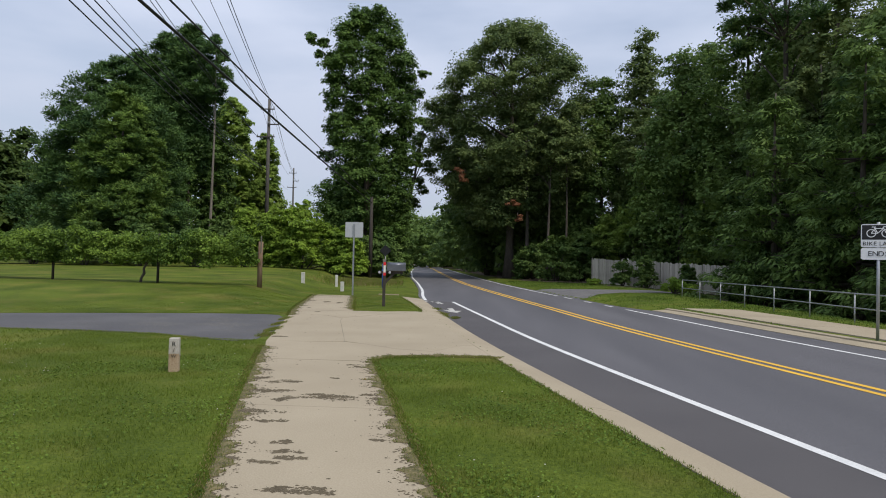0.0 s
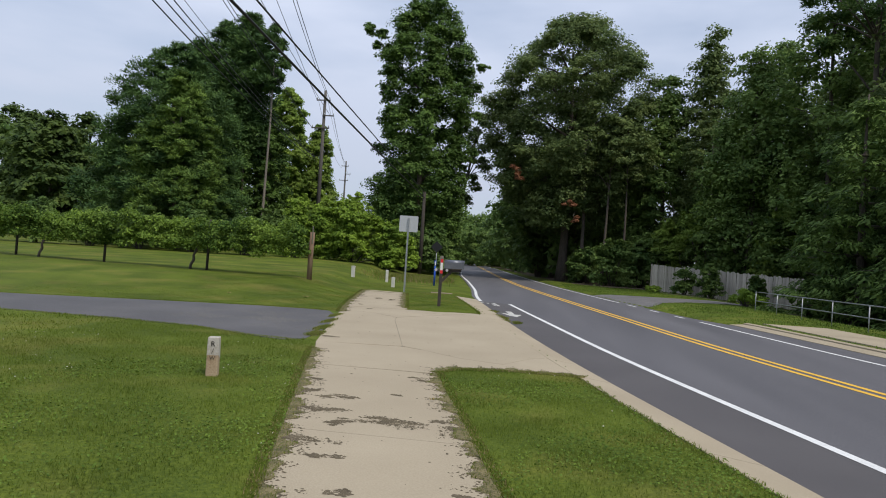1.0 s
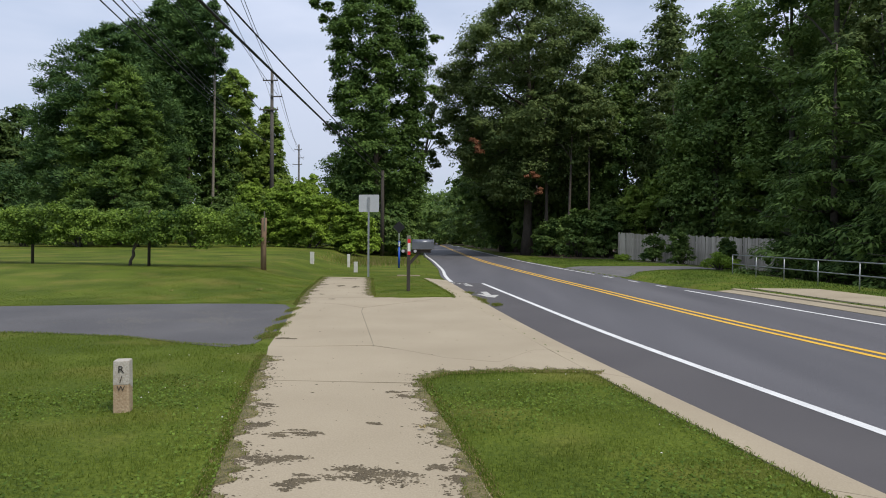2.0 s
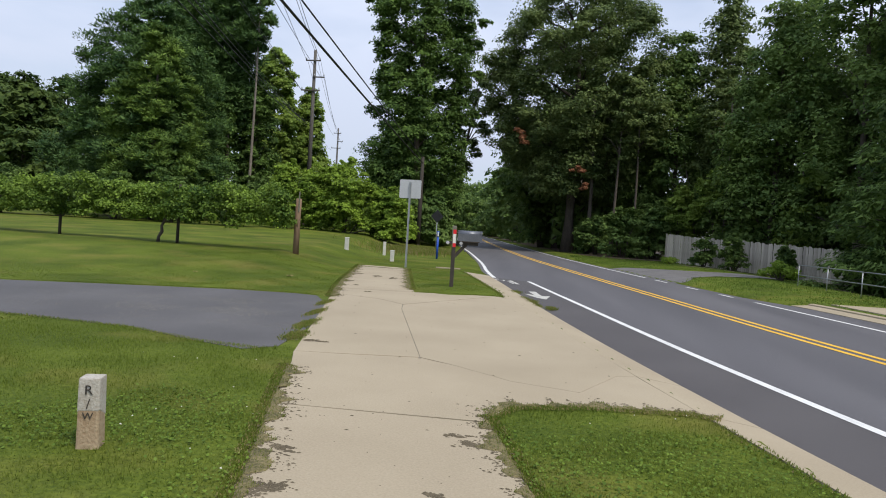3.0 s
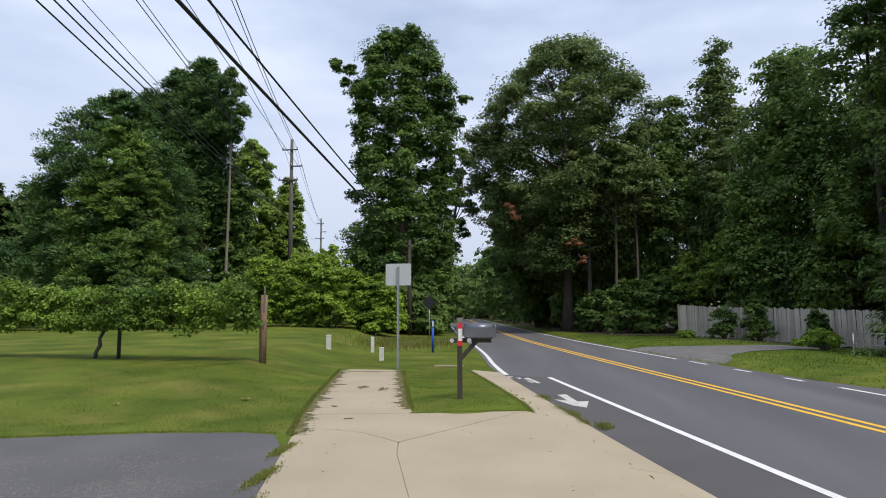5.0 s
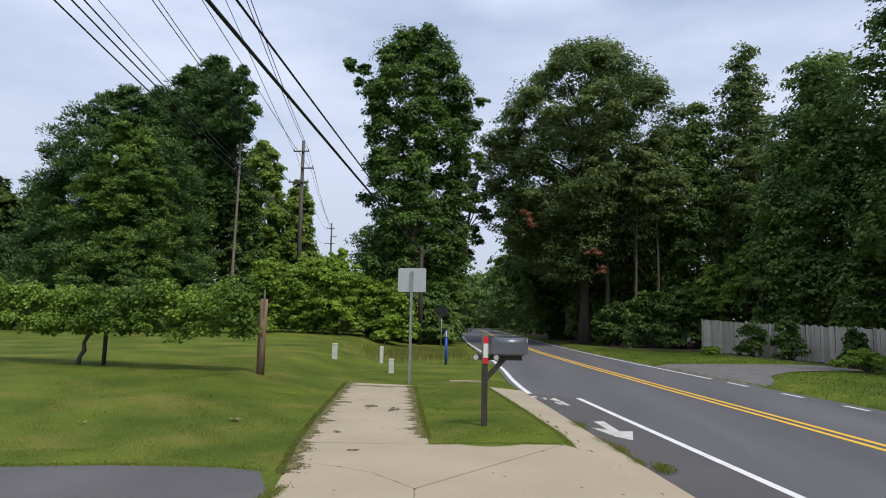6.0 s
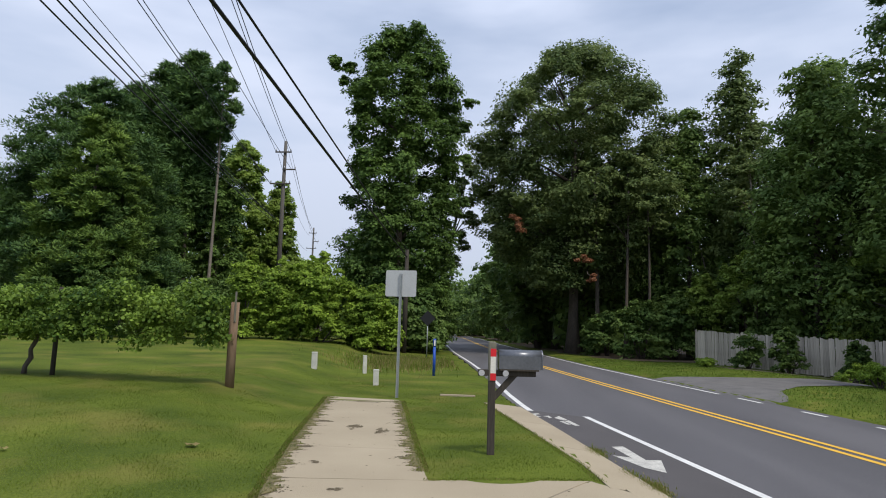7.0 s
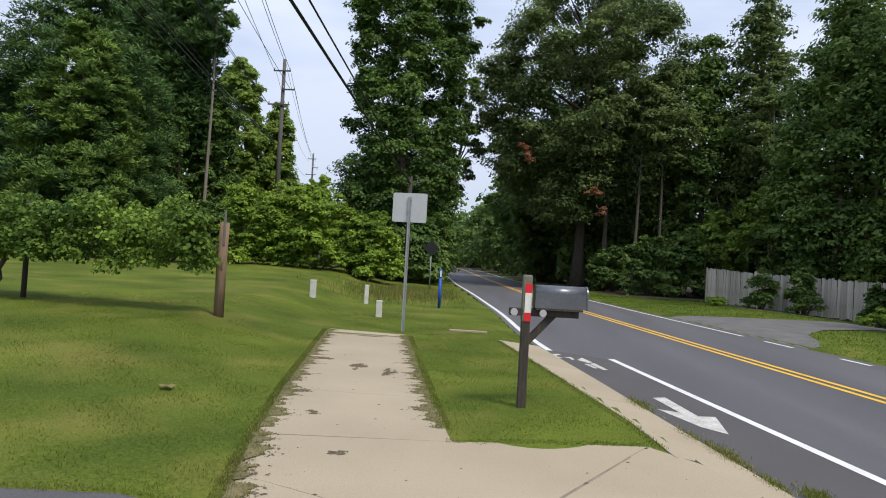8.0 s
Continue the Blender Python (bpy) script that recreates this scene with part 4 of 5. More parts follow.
# ---- poles and wires ----
def utility_pole(x, y, top, r):
    g = float(height(x, y))
    t = empty("utility_pole", (x, y, g - 0.1), 0)
    H = top - g + 0.1
    part("shaft", tube(bmesh.new(), [(0, 0, 0), (0, 0, H * 0.5), (0, 0, H)], [r * 1.25, r, r * 0.72], 12), M_POLE, t)
    for dz, off, ln in ((1.05, -0.1, 1.5), (2.65, 0.55, 1.1), (3.95, -0.25, 1.9)):
        arm = part("crossarm", box(bmesh.new(), (off, -r, H - dz), (ln, 0.1, 0.12), 0.01), M_POLE, t)
        for s in (-0.45, 0.45):
            bm = tube(bmesh.new(), [(off + s * ln, -r, H - dz + 0.06), (off + s * ln, -r, H - dz + 0.16), (off + s * ln, -r, H - dz + 0.3)], [0.03, 0.06, 0.035], 8)
            part("insulator", bm, M_STEEL, arm)
    return tagged(t, "tall weathered wooden utility pole with short crossarms", "utility pole", "utility poles")


utility_pole(-23.0, 66.6, 18.0, 0.19)
utility_pole(-38.6, 130.0, 19.7, 0.19)
short_pole = empty("utility_pole", (-9.2, 50.0, float(height(-9.2, 50.0)) - 0.1))
part("shaft", tube(bmesh.new(), [(0, 0, 0), (0, 0, 3), (0, 0, 6.4)], [0.15, 0.14, 0.11], 10), M_POST, short_pole)
tagged(short_pole, "short wooden pole with cables in front of the ivy", "utility pole")


def wire(a, b, sag, r, label="black overhead cable"):
    n = 40
    a, b = Vector(a), Vector(b)
    pts = [a.lerp(b, k / n) - Vector((0, 0, sag * 4 * (k / n) * (1 - k / n))) for k in range(n + 1)]
    ob = part("overhead_wire", tube(bmesh.new(), pts, [r] * (n + 1), 6), M_WIRE)
    return tagged(ob, label, "cable", "overhead wires")


for z, xe, ze, r in ((10.5, -2.25, 10.5, 0.022), (10.8, -2.0, 10.8, 0.022), (10.8, -3.25, 12.8, 0.022), (10.95, -2.5, 12.8, 0.011)):
    wire((-23.4, 66.4, z), (xe, -32, ze), 1.6, r, "black overhead cable strung from the wooden pole")
for x, z, xe, ze in ((-24.1, 14.0, -5.2, 17.6), (-24.1, 14.0, -8.5, 23.0), (-22.3, 15.4, -8.3, 23.4), (-23.8, 17.0, -3.7, 25.4), (-23.0, 17.9, 3.2, 11.5), (-22.4, 17.0, 3.7, 10.5)):
    wire((x, 66.4, z), (xe, -32, ze), 1.4, 0.02, "thin overhead wire strung from the wooden pole")
for dx, z in ((-0.75, 16.9), (0.55, 16.9), (1.0, 15.4), (-1.0, 14.0), (0.0, 17.9)):
    wire((-23 + dx, 66.8, z), (-38.6 + dx, 129.8, z + 1.3), 1.2, 0.016, "thin overhead wire between the wooden poles")
wire((-9.2, 49.9, 5.9), (-5.1, -32, 7.2), 0.25, 0.034, "thick black overhead cable above the lawn")
wire((-9.2, 49.9, 6.3), (-4.95, -32, 7.8), 0.25, 0.022, "thick black overhead cable above the lawn")


# ---- fence, railing, signs, posts ----
FENCE = [(7.8, 49.3), (9.5, 46.9), (11.2, 44.5), (12.9, 42.1), (14.6, 39.7)]


def plank_fence():
    t = tagged(empty("wooden_fence"), "weathered grey wooden plank fence before the woods", "fence")
    mesh_data = []
    for v in range(5):
        bm = box(bmesh.new(), (0, 0, 0.87), (0.138, 0.02, 1.74 + 0.03 * v), 0.0)
        for vert in bm.verts:
            if vert.co.z > 1 and vert.co.x > 0:
                vert.co.z -= 0.02 * (v % 3)
        me = bpy.data.meshes.new("plank")
        bm.to_mesh(me)
        bm.free()
        me.materials.append(M_FENCE)
        mesh_data.append(me)
    total, s = [], 0.0
    for (x0, y0), (x1, y1) in zip(FENCE, FENCE[1:]):
        L = math.hypot(x1 - x0, y1 - y0)
        n = int(L / 0.147)
        a = math.degrees(math.atan2(y1 - y0, x1 - x0))
        for k in range(n):
            f = (k + 0.5) / n
            x, y = x0 + (x1 - x0) * f, y0 + (y1 - y0) * f
            p = new("plank", mesh_data[random.randrange(5)])
            p.matrix_world = pose(x + random.uniform(-0.008, 0.008), y, 0.10 - 0.055 * (x - 7.8) + random.uniform(-0.03, 0.03), random.uniform(-0.8, 0.8), random.uniform(-0.6, 0.6), a)
            p.parent = t
        for z in (0.35, 1.3):
            m = Matrix.Translation(((x0 + x1) / 2 + 0.05, (y0 + y1) / 2, z + 0.15 - 0.055 * ((x0 + x1) / 2 - 7.8))) @ Matrix.Rotation(math.radians(a), 4, "Z") @ Matrix.Rotation(0.032, 4, "Y")
            part("rail", box(bmesh.new(), (0, 0, 0), (L, 0.05, 0.09), 0.0, m), M_FENCE, t)
        m = Matrix.Translation((x0 - 0.03, y0 - 0.03, 0.98 - 0.055 * (x0 - 7.8)))
        part("post", box(bmesh.new(), (0, 0, 0), (0.1, 0.1, 1.9), 0.008, m), M_FENCE, t)
    return t


plank_fence()


def railing():
    t = tagged(empty("railing"), "galvanised steel pipe railing along the far pavement", "railing")
    line = lambda y: (8.75 + 0.038 * (30.5 - y), y)
    ys = [30.5 - 2.2 * k for k in range(19)]
    for y in ys:
        x, _ = line(y)
        part("post", tube(bmesh.new(), [(x, y, -0.15), (x, y, 0.80)], [0.019, 0.019], 8), M_STEEL, t)
    for z in (0.80, 0.42):
        a, b = line(ys[0]), line(ys[-1])
        part("rail", tube(bmesh.new(), [(*a, z), (*b, z)], [0.018, 0.018], 8), M_STEEL, t)
    return t


railing()


def rounded_plate(bm, w, h, d, r=0.04):
    pts = []
    for cx, cz, a0 in ((w / 2 - r, h / 2 - r, 0), (-w / 2 + r, h / 2 - r, 90), (-w / 2 + r, -h / 2 + r, 180), (w / 2 - r, -h / 2 + r, 270)):
        for k in range(4):
            a = math.radians(a0 + 30 * k)
            pts.append((cx + r * math.cos(a), cz + r * math.sin(a)))
    f = bm.faces.new([bm.verts.new((x, 0, z)) for x, z in pts])
    low = bmesh.ops.extrude_face_region(bm, geom=[f])
    bmesh.ops.translate(bm, verts=[v for v in low["geom"] if isinstance(v, bmesh.types.BMVert)], vec=(0, d, 0))
    bmesh.ops.recalc_face_normals(bm, faces=bm.faces[:])
    return bm


def sign_from_behind():
    g = float(height(-5.8, 25.5))
    t = empty("road_sign", (-5.8, 25.5, g - 0.05), -4)
    z0 = -g + 0.05
    bm = bmesh.new()
    box(bm, (0, 0, (2.86 + z0) / 2), (0.06, 0.012, 2.86 + z0))
    for s in (-1, 1):
        box(bm, (s * 0.028, -0.014, (2.86 + z0) / 2), (0.006, 0.03, 2.86 + z0))
    part("post", bm, M_STEEL, t, "thin galvanised steel channel post")
    bm = rounded_plate(bmesh.new(), 0.74, 0.62, 0.004)
    bmesh.ops.translate(bm, verts=bm.verts, vec=(0, 0.012, 2.63 + z0))
    p = part("panel", bm, M_SIGN_BACK, t)
    for dz in (-0.18, 0.18):
        part("bolt", tube(bmesh.new(), [(0, -0.004, 2.63 + z0 + dz), (0, 0.012, 2.63 + z0 + dz)], [0.012, 0.012], 6), M_STEEL, p)
    return tagged(t, "plain grey metal back of a rectangular road sign", "road sign")


sign_from_behind()


def word(body, size, m, mat, parent):
    """A word, letter by letter."""
    wide = {"I": 0.32, "L": 0.52, "E": 0.58, " ": 0.3}
    x = -sum(wide.get(ch, 0.68) for ch in body) * size / 2
    for ch in body:
        w = wide.get(ch, 0.68) * size
        if ch != " ":
            letters("letter", ch, size, m @ Matrix.Translation((x + w / 2, 0, 0)), mat, parent)
        x += w


def letters(name, body, size, m, mat, parent):
    """Lettering as a thin mesh; m places it, upright and facing -y."""
    cu = bpy.data.curves.new(name, "FONT")
    cu.body, cu.size, cu.align_x, cu.align_y, cu.extrude = body, size, "CENTER", "CENTER", 0.001
    tmp = bpy.data.objects.new(name, cu)
    scene.collection.objects.link(tmp)
    me = bpy.data.meshes.new_from_object(tmp.evaluated_get(bpy.context.evaluated_depsgraph_get()))
    bpy.data.objects.remove(tmp)
    me.transform(m @ Matrix.Rotation(math.radians(90), 4, "X"))
    me.materials.clear()
    me.materials.append(mat)
    ob = new(name, me)
    ob.parent = parent
    return ob


def ring(bm, c, r, w, y, n=20):
    vs = [[bm.verts.new((c[0] + q * math.cos(k * math.tau / n), y, c[1] + q * math.sin(k * math.tau / n))) for k in range(n)] for q in (r - w, r)]
    for k in range(n):
        bm.faces.new((vs[0][k], vs[0][(k + 1) % n], vs[1][(k + 1) % n], vs[1][k]))


def bar(bm, a, b, w, y):
    a, b = Vector((a[0], 0, a[1])), Vector((b[0], 0, b[1]))
    s = (b - a).normalized().cross(Vector((0, 1, 0))) * w / 2
    bm.faces.new([bm.verts.new((v.x, y, v.z)) for v in (a - s, b - s, b + s, a + s)])


def bike_lane_sign():
    g = float(height(7.45, 13.2))
    t = empty("road_sign", (7.45, 13.2, g - 0.05), -24)
    o = 0.05 - g
    part("post", tube(bmesh.new(), [(0, 0.03, 0), (0, 0.03, 2.42 + o)], [0.03, 0.03], 8), M_STEEL, t)
    bm = rounded_plate(bmesh.new(), 0.62, 0.48, 0.004)
    bmesh.ops.translate(bm, verts=bm.verts, vec=(0, -0.006, 2.14 + o))
    p = part("upper_panel", bm, M_SIGN_WHITE, t, "white panel with a black field and a bicycle drawing")
    part("field", box(bmesh.new(), (0, -0.0075, 2.21 + o), (0.585, 0.002, 0.30)), M_BLACK, p, "black field")
    bm = bmesh.new()
    y, zc = -0.012, 2.19 + o
    for cx in (-0.13, 0.13):
        ring(bm, (cx, zc), 0.085, 0.016, y)
    for a, b in (((-0.13, 0), (-0.02, 0.0)), ((-0.13, 0), (-0.07, 0.10)), ((-0.07, 0.10), (0.08, 0.10)), ((-0.02, 0), (0.08, 0.10)), ((-0.02, 0.0), (-0.08, 0.13)), ((0.13, 0), (0.07, 0.13)), ((-0.12, 0.13), (-0.05, 0.13)), ((0.07, 0.13), (0.12, 0.135))):
        bar(bm, (a[0], a[1] + zc), (b[0], b[1] + zc), 0.016, y)
    part("bicycle_drawing", bm, M_SIGN_WHITE, p, "white bicycle outline")
    word("BIKE LANE", 0.115, Matrix.Translation((0, -0.012, 1.975 + o)), M_BLACK, p)
    bm = rounded_plate(bmesh.new(), 0.62, 0.24, 0.004)
    bmesh.ops.translate(bm, verts=bm.verts, vec=(0, -0.006, 1.765 + o))
    q = part("lower_panel", bm, M_SIGN_WHITE, t, "white panel with black lettering")
    word("ENDS", 0.15, Matrix.Translation((0, -0.012, 1.765 + o)), M_BLACK, q)
    return tagged(t, "black and white bike lane sign on a steel post", "road sign")


bike_lane_sign()


def diamond_sign(x, y, z, s, mat, label):
    t = empty("road_sign", (x, y, float(height(x, y)) - 0.05), 0)
    z = z - float(height(x, y)) + 0.05
    part("post", tube(bmesh.new(), [(0, 0.03, 0), (0, 0.03, z + 0.3)], [0.03, 0.03], 6), M_STEEL, t)
    bm = box(bmesh.new(), (0, 0, 0), (s, 0.01, s), 0.0, Matrix.Translation((0, 0, z)) @ Matrix.Rotation(math.radians(45), 4, "Y"))
    part("panel", bm, mat, t)
    return tagged(t, label, "road sign")


# deep shade on the larger sign's back is put into its colour as black
diamond_sign(-7.1, 43.5, 2.08, 0.56, M_BLACK, "back of a diamond road sign, painted black for its shade")
diamond_sign(-8.2, 62.0, 1.75, 0.34, M_SIGN_WHITE, "small pale diamond marker by the road")


def mailbox():
    t = empty("mailbox", (-3.56, 18.76, float(height(-3.56, 18.76)) - 0.03), 6)
    part("post", box(bmesh.new(), (0, 0, 0.46), (0.09, 0.09, 0.98), 0.008), M_POST, t, "dark weathered wooden post")
    bm = box(bmesh.new(), (0, 0, 1.19), (0.1, 0.1, 0.50), 0.02)
    part("post_head", bm, M_POST_TOP, t, "grey weathered post head")
    for z, h, m, nm in ((1.30, 0.10, M_RED, "red_band"), (1.145, 0.21, M_WHITE_PLASTIC, "white_band"), (0.995, 0.09, M_RED, "red_band")):
        part(nm, box(bmesh.new(), (0.012, -0.052, z), (0.072, 0.004, h), 0.001), m, t, "reflective band")
    arm = part("arm", box(bmesh.new(), (0.19, -0.005, 1.045), (0.74, 0.085, 0.08), 0.008), M_POST, t, "dark wooden arm")
    part("brace", box(bmesh.new(), (0, 0, 0), (0.075, 0.05, 0.46), 0.005, Matrix.Translation((0.16, 0.0, 0.88)) @ Matrix.Rotation(math.radians(42), 4, "Y")), M_POST, t, "slanting wooden brace")
    part("shelf", box(bmesh.new(), (0.34, 0, 1.088), (0.50, 0.2, 0.022), 0.003), M_POST, t, "board under the box")
    # body: arched tunnel along x
    bm = bmesh.new()
    prof = [(-0.10, 0.0), (-0.10, 0.165)] + [(-0.10 * math.cos(a), 0.165 + 0.078 * math.sin(a)) for a in [math.pi * k / 10 for k in range(1, 10)]] + [(0.10, 0.165), (0.10, 0.0)]
    r0 = [bm.verts.new((0.08, y, 1.10 + z)) for y, z in prof]
    r1 = [bm.verts.new((0.62, y, 1.10 + z)) for y, z in prof]
    for k in range(len(prof)):
        j = (k + 1) % len(prof)
        bm.faces.new((r0[k], r0[j], r1[j], r1[k])).smooth = 0 < k < len(prof) - 2
    bm.faces.new(r0[::-1])
    bm.faces.new(r1)
    bmesh.ops.recalc_face_normals(bm, faces=bm.faces[:])
    body = part("body", bm, M_BOX, t, "dull grey metal box with rubbed sides")
    bm = bmesh.new()
    r0 = [bm.verts.new((0.622, y * 1.05, 1.097 + z * 1.03)) for y, z in prof]
    r1 = [bm.verts.new((0.640, y * 1.05, 1.097 + z * 1.03)) for y, z in prof]
    for k in range(len(prof)):
        j = (k + 1) % len(prof)
        bm.faces.new((r0[k], r0[j], r1[j], r1[k]))
    bm.faces.new(r0[::-1])
    bm.faces.new(r1)
    bmesh.ops.recalc_face_normals(bm, faces=bm.faces[:])
    part("door", bm, M_BOX, body)
    for x in (-0.14, 0.165):
        part("reflector", tube(bmesh.new(), [(x, -0.040, 1.045), (x, -0.104, 1.045), (x, -0.106, 1.045), (x, -0.118, 1.045)], [0.016, 0.016, 0.040, 0.036], 20), M_REFL, t, "round clear reflector")
    return tagged(t, "grey metal mailbox on a dark post with reflective bands", "mailbox")


mailbox()


def marker_post():
    t = empty("boundary_marker", (-4.5, 7.25, float(height(-4.5, 7.25)) - 0.03), 16)
    def tapered(z0, z1, w, bevel):
        bm = box(bmesh.new(), (0, 0, (z0 + z1) / 2), (w, w, z1 - z0), bevel)
        for v in bm.verts:
            v.co.x *= 1.08 - 0.2 * v.co.z
            v.co.y *= 1.08 - 0.2 * v.co.z
        return bm
    part("shaft", tapered(0, 0.44, 0.116, 0.012), M_MARK, t, "bare reddish concrete foot")
    bm = tapered(0.225, 0.445, 0.119, 0.010)
    for v in bm.verts:
        if v.co.z < 0.24:
            v.co.z += 0.03 * math.sin(v.co.x * 60 + v.co.y * 35)
    part("whitewash", bm, M_WASH, t, "worn pale grey whitewash on the upper half")
    for ch, z, sz in (("R", 0.375, 0.078), ("/", 0.295, 0.082), ("W", 0.225, 0.058)):
        letters("letter", ch, sz, Matrix.Translation((0, -0.0655, z)), M_POST, t)
    return tagged(t, "short square concrete boundary marker with black letters in the lawn", "marker")


marker_post()
for x, y, h, w, lab in ((-9.3, 30.9, 0.52, 0.16, "short pale grey marker post in the lawn"), (-8.0, 32.5, 0.60, 0.13, "short white marker post with a dark foot"), (-6.86, 28.5, 0.42, 0.15, "short cream marker post in the lawn")):
    g = float(height(x, y))
    b = empty("marker_post", (x, y, g - 0.02), random.uniform(-20, 20))
    part("shaft", box(bmesh.new(), (0, 0, h / 2), (w, w, h), 0.015), M_MARKTOP, b)
    part("cap", box(bmesh.new(), (0, 0, h), (w * 1.06, w * 1.06, 0.05), 0.015), M_MARKTOP, b)
    tagged(b, lab, "marker post", "marker posts at the lawn's end")
b = empty("utility_marker", (-5.69, 33.0, float(height(-5.69, 33)) - 0.02), 10)
part("shaft", tube(bmesh.new(), [(0, 0, 0), (0, 0, 1.0)], [0.05, 0.05], 12), M_BLUE, b, "blue plastic tube")
part("head", tube(bmesh.new(), [(0, 0, 1.0), (0, 0, 1.27)], [0.053, 0.053], 12), M_BLUE, b)
part("sticker", box(bmesh.new(), (0, -0.052, 1.13), (0.05, 0.006, 0.2), 0.002), M_WHITE_PLASTIC, b, "white sticker")
tagged(b, "upright blue plastic utility marker in the grass", "marker post")


# ---- small things across the road ----
for x, y, h, w in ((9.1, 45.2, 1.8, 1.6), (10.3, 43.2, 2.1, 1.7), (12.2, 40.8, 1.6, 1.4)):
    bush(x, y, w, w, h, L_HEM, "small bushy young pine before the plank fence", 40, 0.38, 6, 22, 0.13, shoots=8, name="young_pine", cat="young pine", group="young pines by the fence")
for x, y, h, w in ((10.6, 37.6, 0.8, 1.8), (9.6, 34.4, 0.9, 1.6), (11.6, 38.9, 0.7, 1.6), (7.4, 46.4, 0.5, 0.9)):
    bush(x, y, w, w * 0.8, h, L_BUSH, "low light green shrub beside the fence", 26, 0.26, 6, 30, 0.08, group="low shrubs by the fence")
snag = empty("dead_tree", (11.9, 57.4, 0.0))
part("trunk", tube(bmesh.new(), [(0, 0, -0.3), (-0.38, 0, 2.6), (-0.95, 0, 5.7), (-1.57, 0.1, 8.6)], [0.085, 0.08, 0.065, 0.03], 7), M_BARK_PALE, snag)
tagged(snag, "bare pale leaning dead trunk in the woods", "dead tree")
for (x, y, z), r in (((-2.4, 53.6, 8.75), 0.5), ((2.2, 53.6, 6.4), 0.4), ((2.4, 53.4, 5.2), 0.34)):
    t = empty("withered_branch", (x, y, z))
    leaf_mesh("foliage", *clump_leaves(rng.normal(size=(6, 3)) * r * 0.6, np.full(6, r * 0.6), 18, 0.28), L_RED, parent=t)
    part("twig", tube(bmesh.new(), [(0.3, 4.2, 0.9), (0, 1.8, 0.35), (0, 0, 0)], [0.05, 0.035, 0.015], 5), M_BARK, t)
    tagged(t, "withered branch with rusty brown leaves on the oak", "branch", "withered branches of the oak")


# ---- grass, weeds and litter ----
def on_lawn(x, y):
    """True where grass grows: off the road, the gutters, the pavement and the drives."""
    wl, wr = walk_left(np.minimum(y, 25.1)), np.interp(y, [-12, 3.2, 5.2, 8.6, 17.4, 19.6, 24.8], [3.2, -0.97, -1.46, -2.25, -4.25, -4.66, -5.6])
    ex_, rx = edge_x(y), right_edge(y)
    gut = np.interp(y, [8.9, 9.2, 17.4, 18.5, 25, 25.1], [0.46, 0.46, 0.62, 0.55, 0.80, 0.0])
    left = x < wl
    drive = (y > np.interp(x, [-30, -14, -10, -8.2, -6.6, -5.6, -4.9, -4.6], [8.6, 10.9, 11.2, 11.2, 11.0, 10.55, 10.30, 10.60])) & (y < np.interp(x, [-30, -14, -12.5, -9.85, -7.5, -6.2, -5.75], [12.2, 13.75, 14.0, 14.85, 15.52, 15.66, 15.56]))
    mid = (x > wr) & (x < ex_ - gut) & ((y < np.interp(x, [-2.3, -1.9, -0.6, -0.4], [8.6, 9.05, 9.22, 9.1])) | (y > np.interp(x, [-4.25, -3.3, -2.45], [17.42, 17.60, 17.76])))
    beyond = (y > 25.25) & (x < ex_ - 0.05)
    far_side = (x > rx + np.where(y < 21.9, 0.55, 0.03)) & ~((x > yel_x(y) + 4.42) & (x < yel_x(y) + 6.3) & (y < 22.0))
    gravel = (y > np.interp(x, [2.6, 3.7, 4.6, 6.6, 9.9, 16], [27.6, 27.9, 30.6, 33.6, 35.2, 60])) & (y < np.interp(x, [2.6, 5.6, 9, 16], [36.4, 37.4, 38.3, 40.0])) & (x > rx)
    return (((left & (y < 25.2)) & ~drive) | mid | beyond | far_side) & ~gravel


def blades(name, x, y, z, tall, wide, mat, label, lean=0.5, toward=None):
    """Blades of grass as one mesh of slim bent triangles."""
    n = len(x)
    a = rng.random(n) * math.tau
    d = np.stack([np.cos(a), np.sin(a)], -1)
    if toward is not None:
        d = unit(d * 0.7 + toward)
    h = tall * (0.5 + 0.8 * rng.random(n))
    k = lean * (0.3 + rng.random(n))
    w = wide * (0.7 + 0.6 * rng.random(n))
    s = np.stack([-d[:, 1], d[:, 0]], -1) * w[:, None] / 2
    v = np.zeros((n, 3, 3))
    v[:, 0, :2], v[:, 1, :2] = np.stack([x, y], -1) - s, np.stack([x, y], -1) + s
    v[:, 0, 2] = v[:, 1, 2] = z - 0.004
    v[:, 2, :2] = np.stack([x, y], -1) + d * (h * k)[:, None]
    v[:, 2, 2] = z + h * np.sqrt(np.maximum(0.1, 1 - np.minimum(k, 0.95) ** 2))
    me = bpy.data.meshes.new(name)
    me.vertices.add(3 * n)
    me.vertices.foreach_set("co", v.reshape(-1))
    me.loops.add(3 * n)
    me.polygons.add(n)
    me.loops.foreach_set("vertex_index", np.arange(3 * n, dtype=np.int32))
    me.polygons.foreach_set("loop_start", np.arange(0, 3 * n, 3, dtype=np.int32))
    me.update(calc_edges=True)
    me.materials.append(mat)
    return tagged(new(name, me), label, "grass", kind="stuff")


def sow(n, x0, x1, y0, y1):
    x, y = rng.uniform(x0, x1, n), rng.uniform(y0, y1, n)
    keep = on_lawn(x, y)
    return x[keep], y[keep], height(x[keep], y[keep])


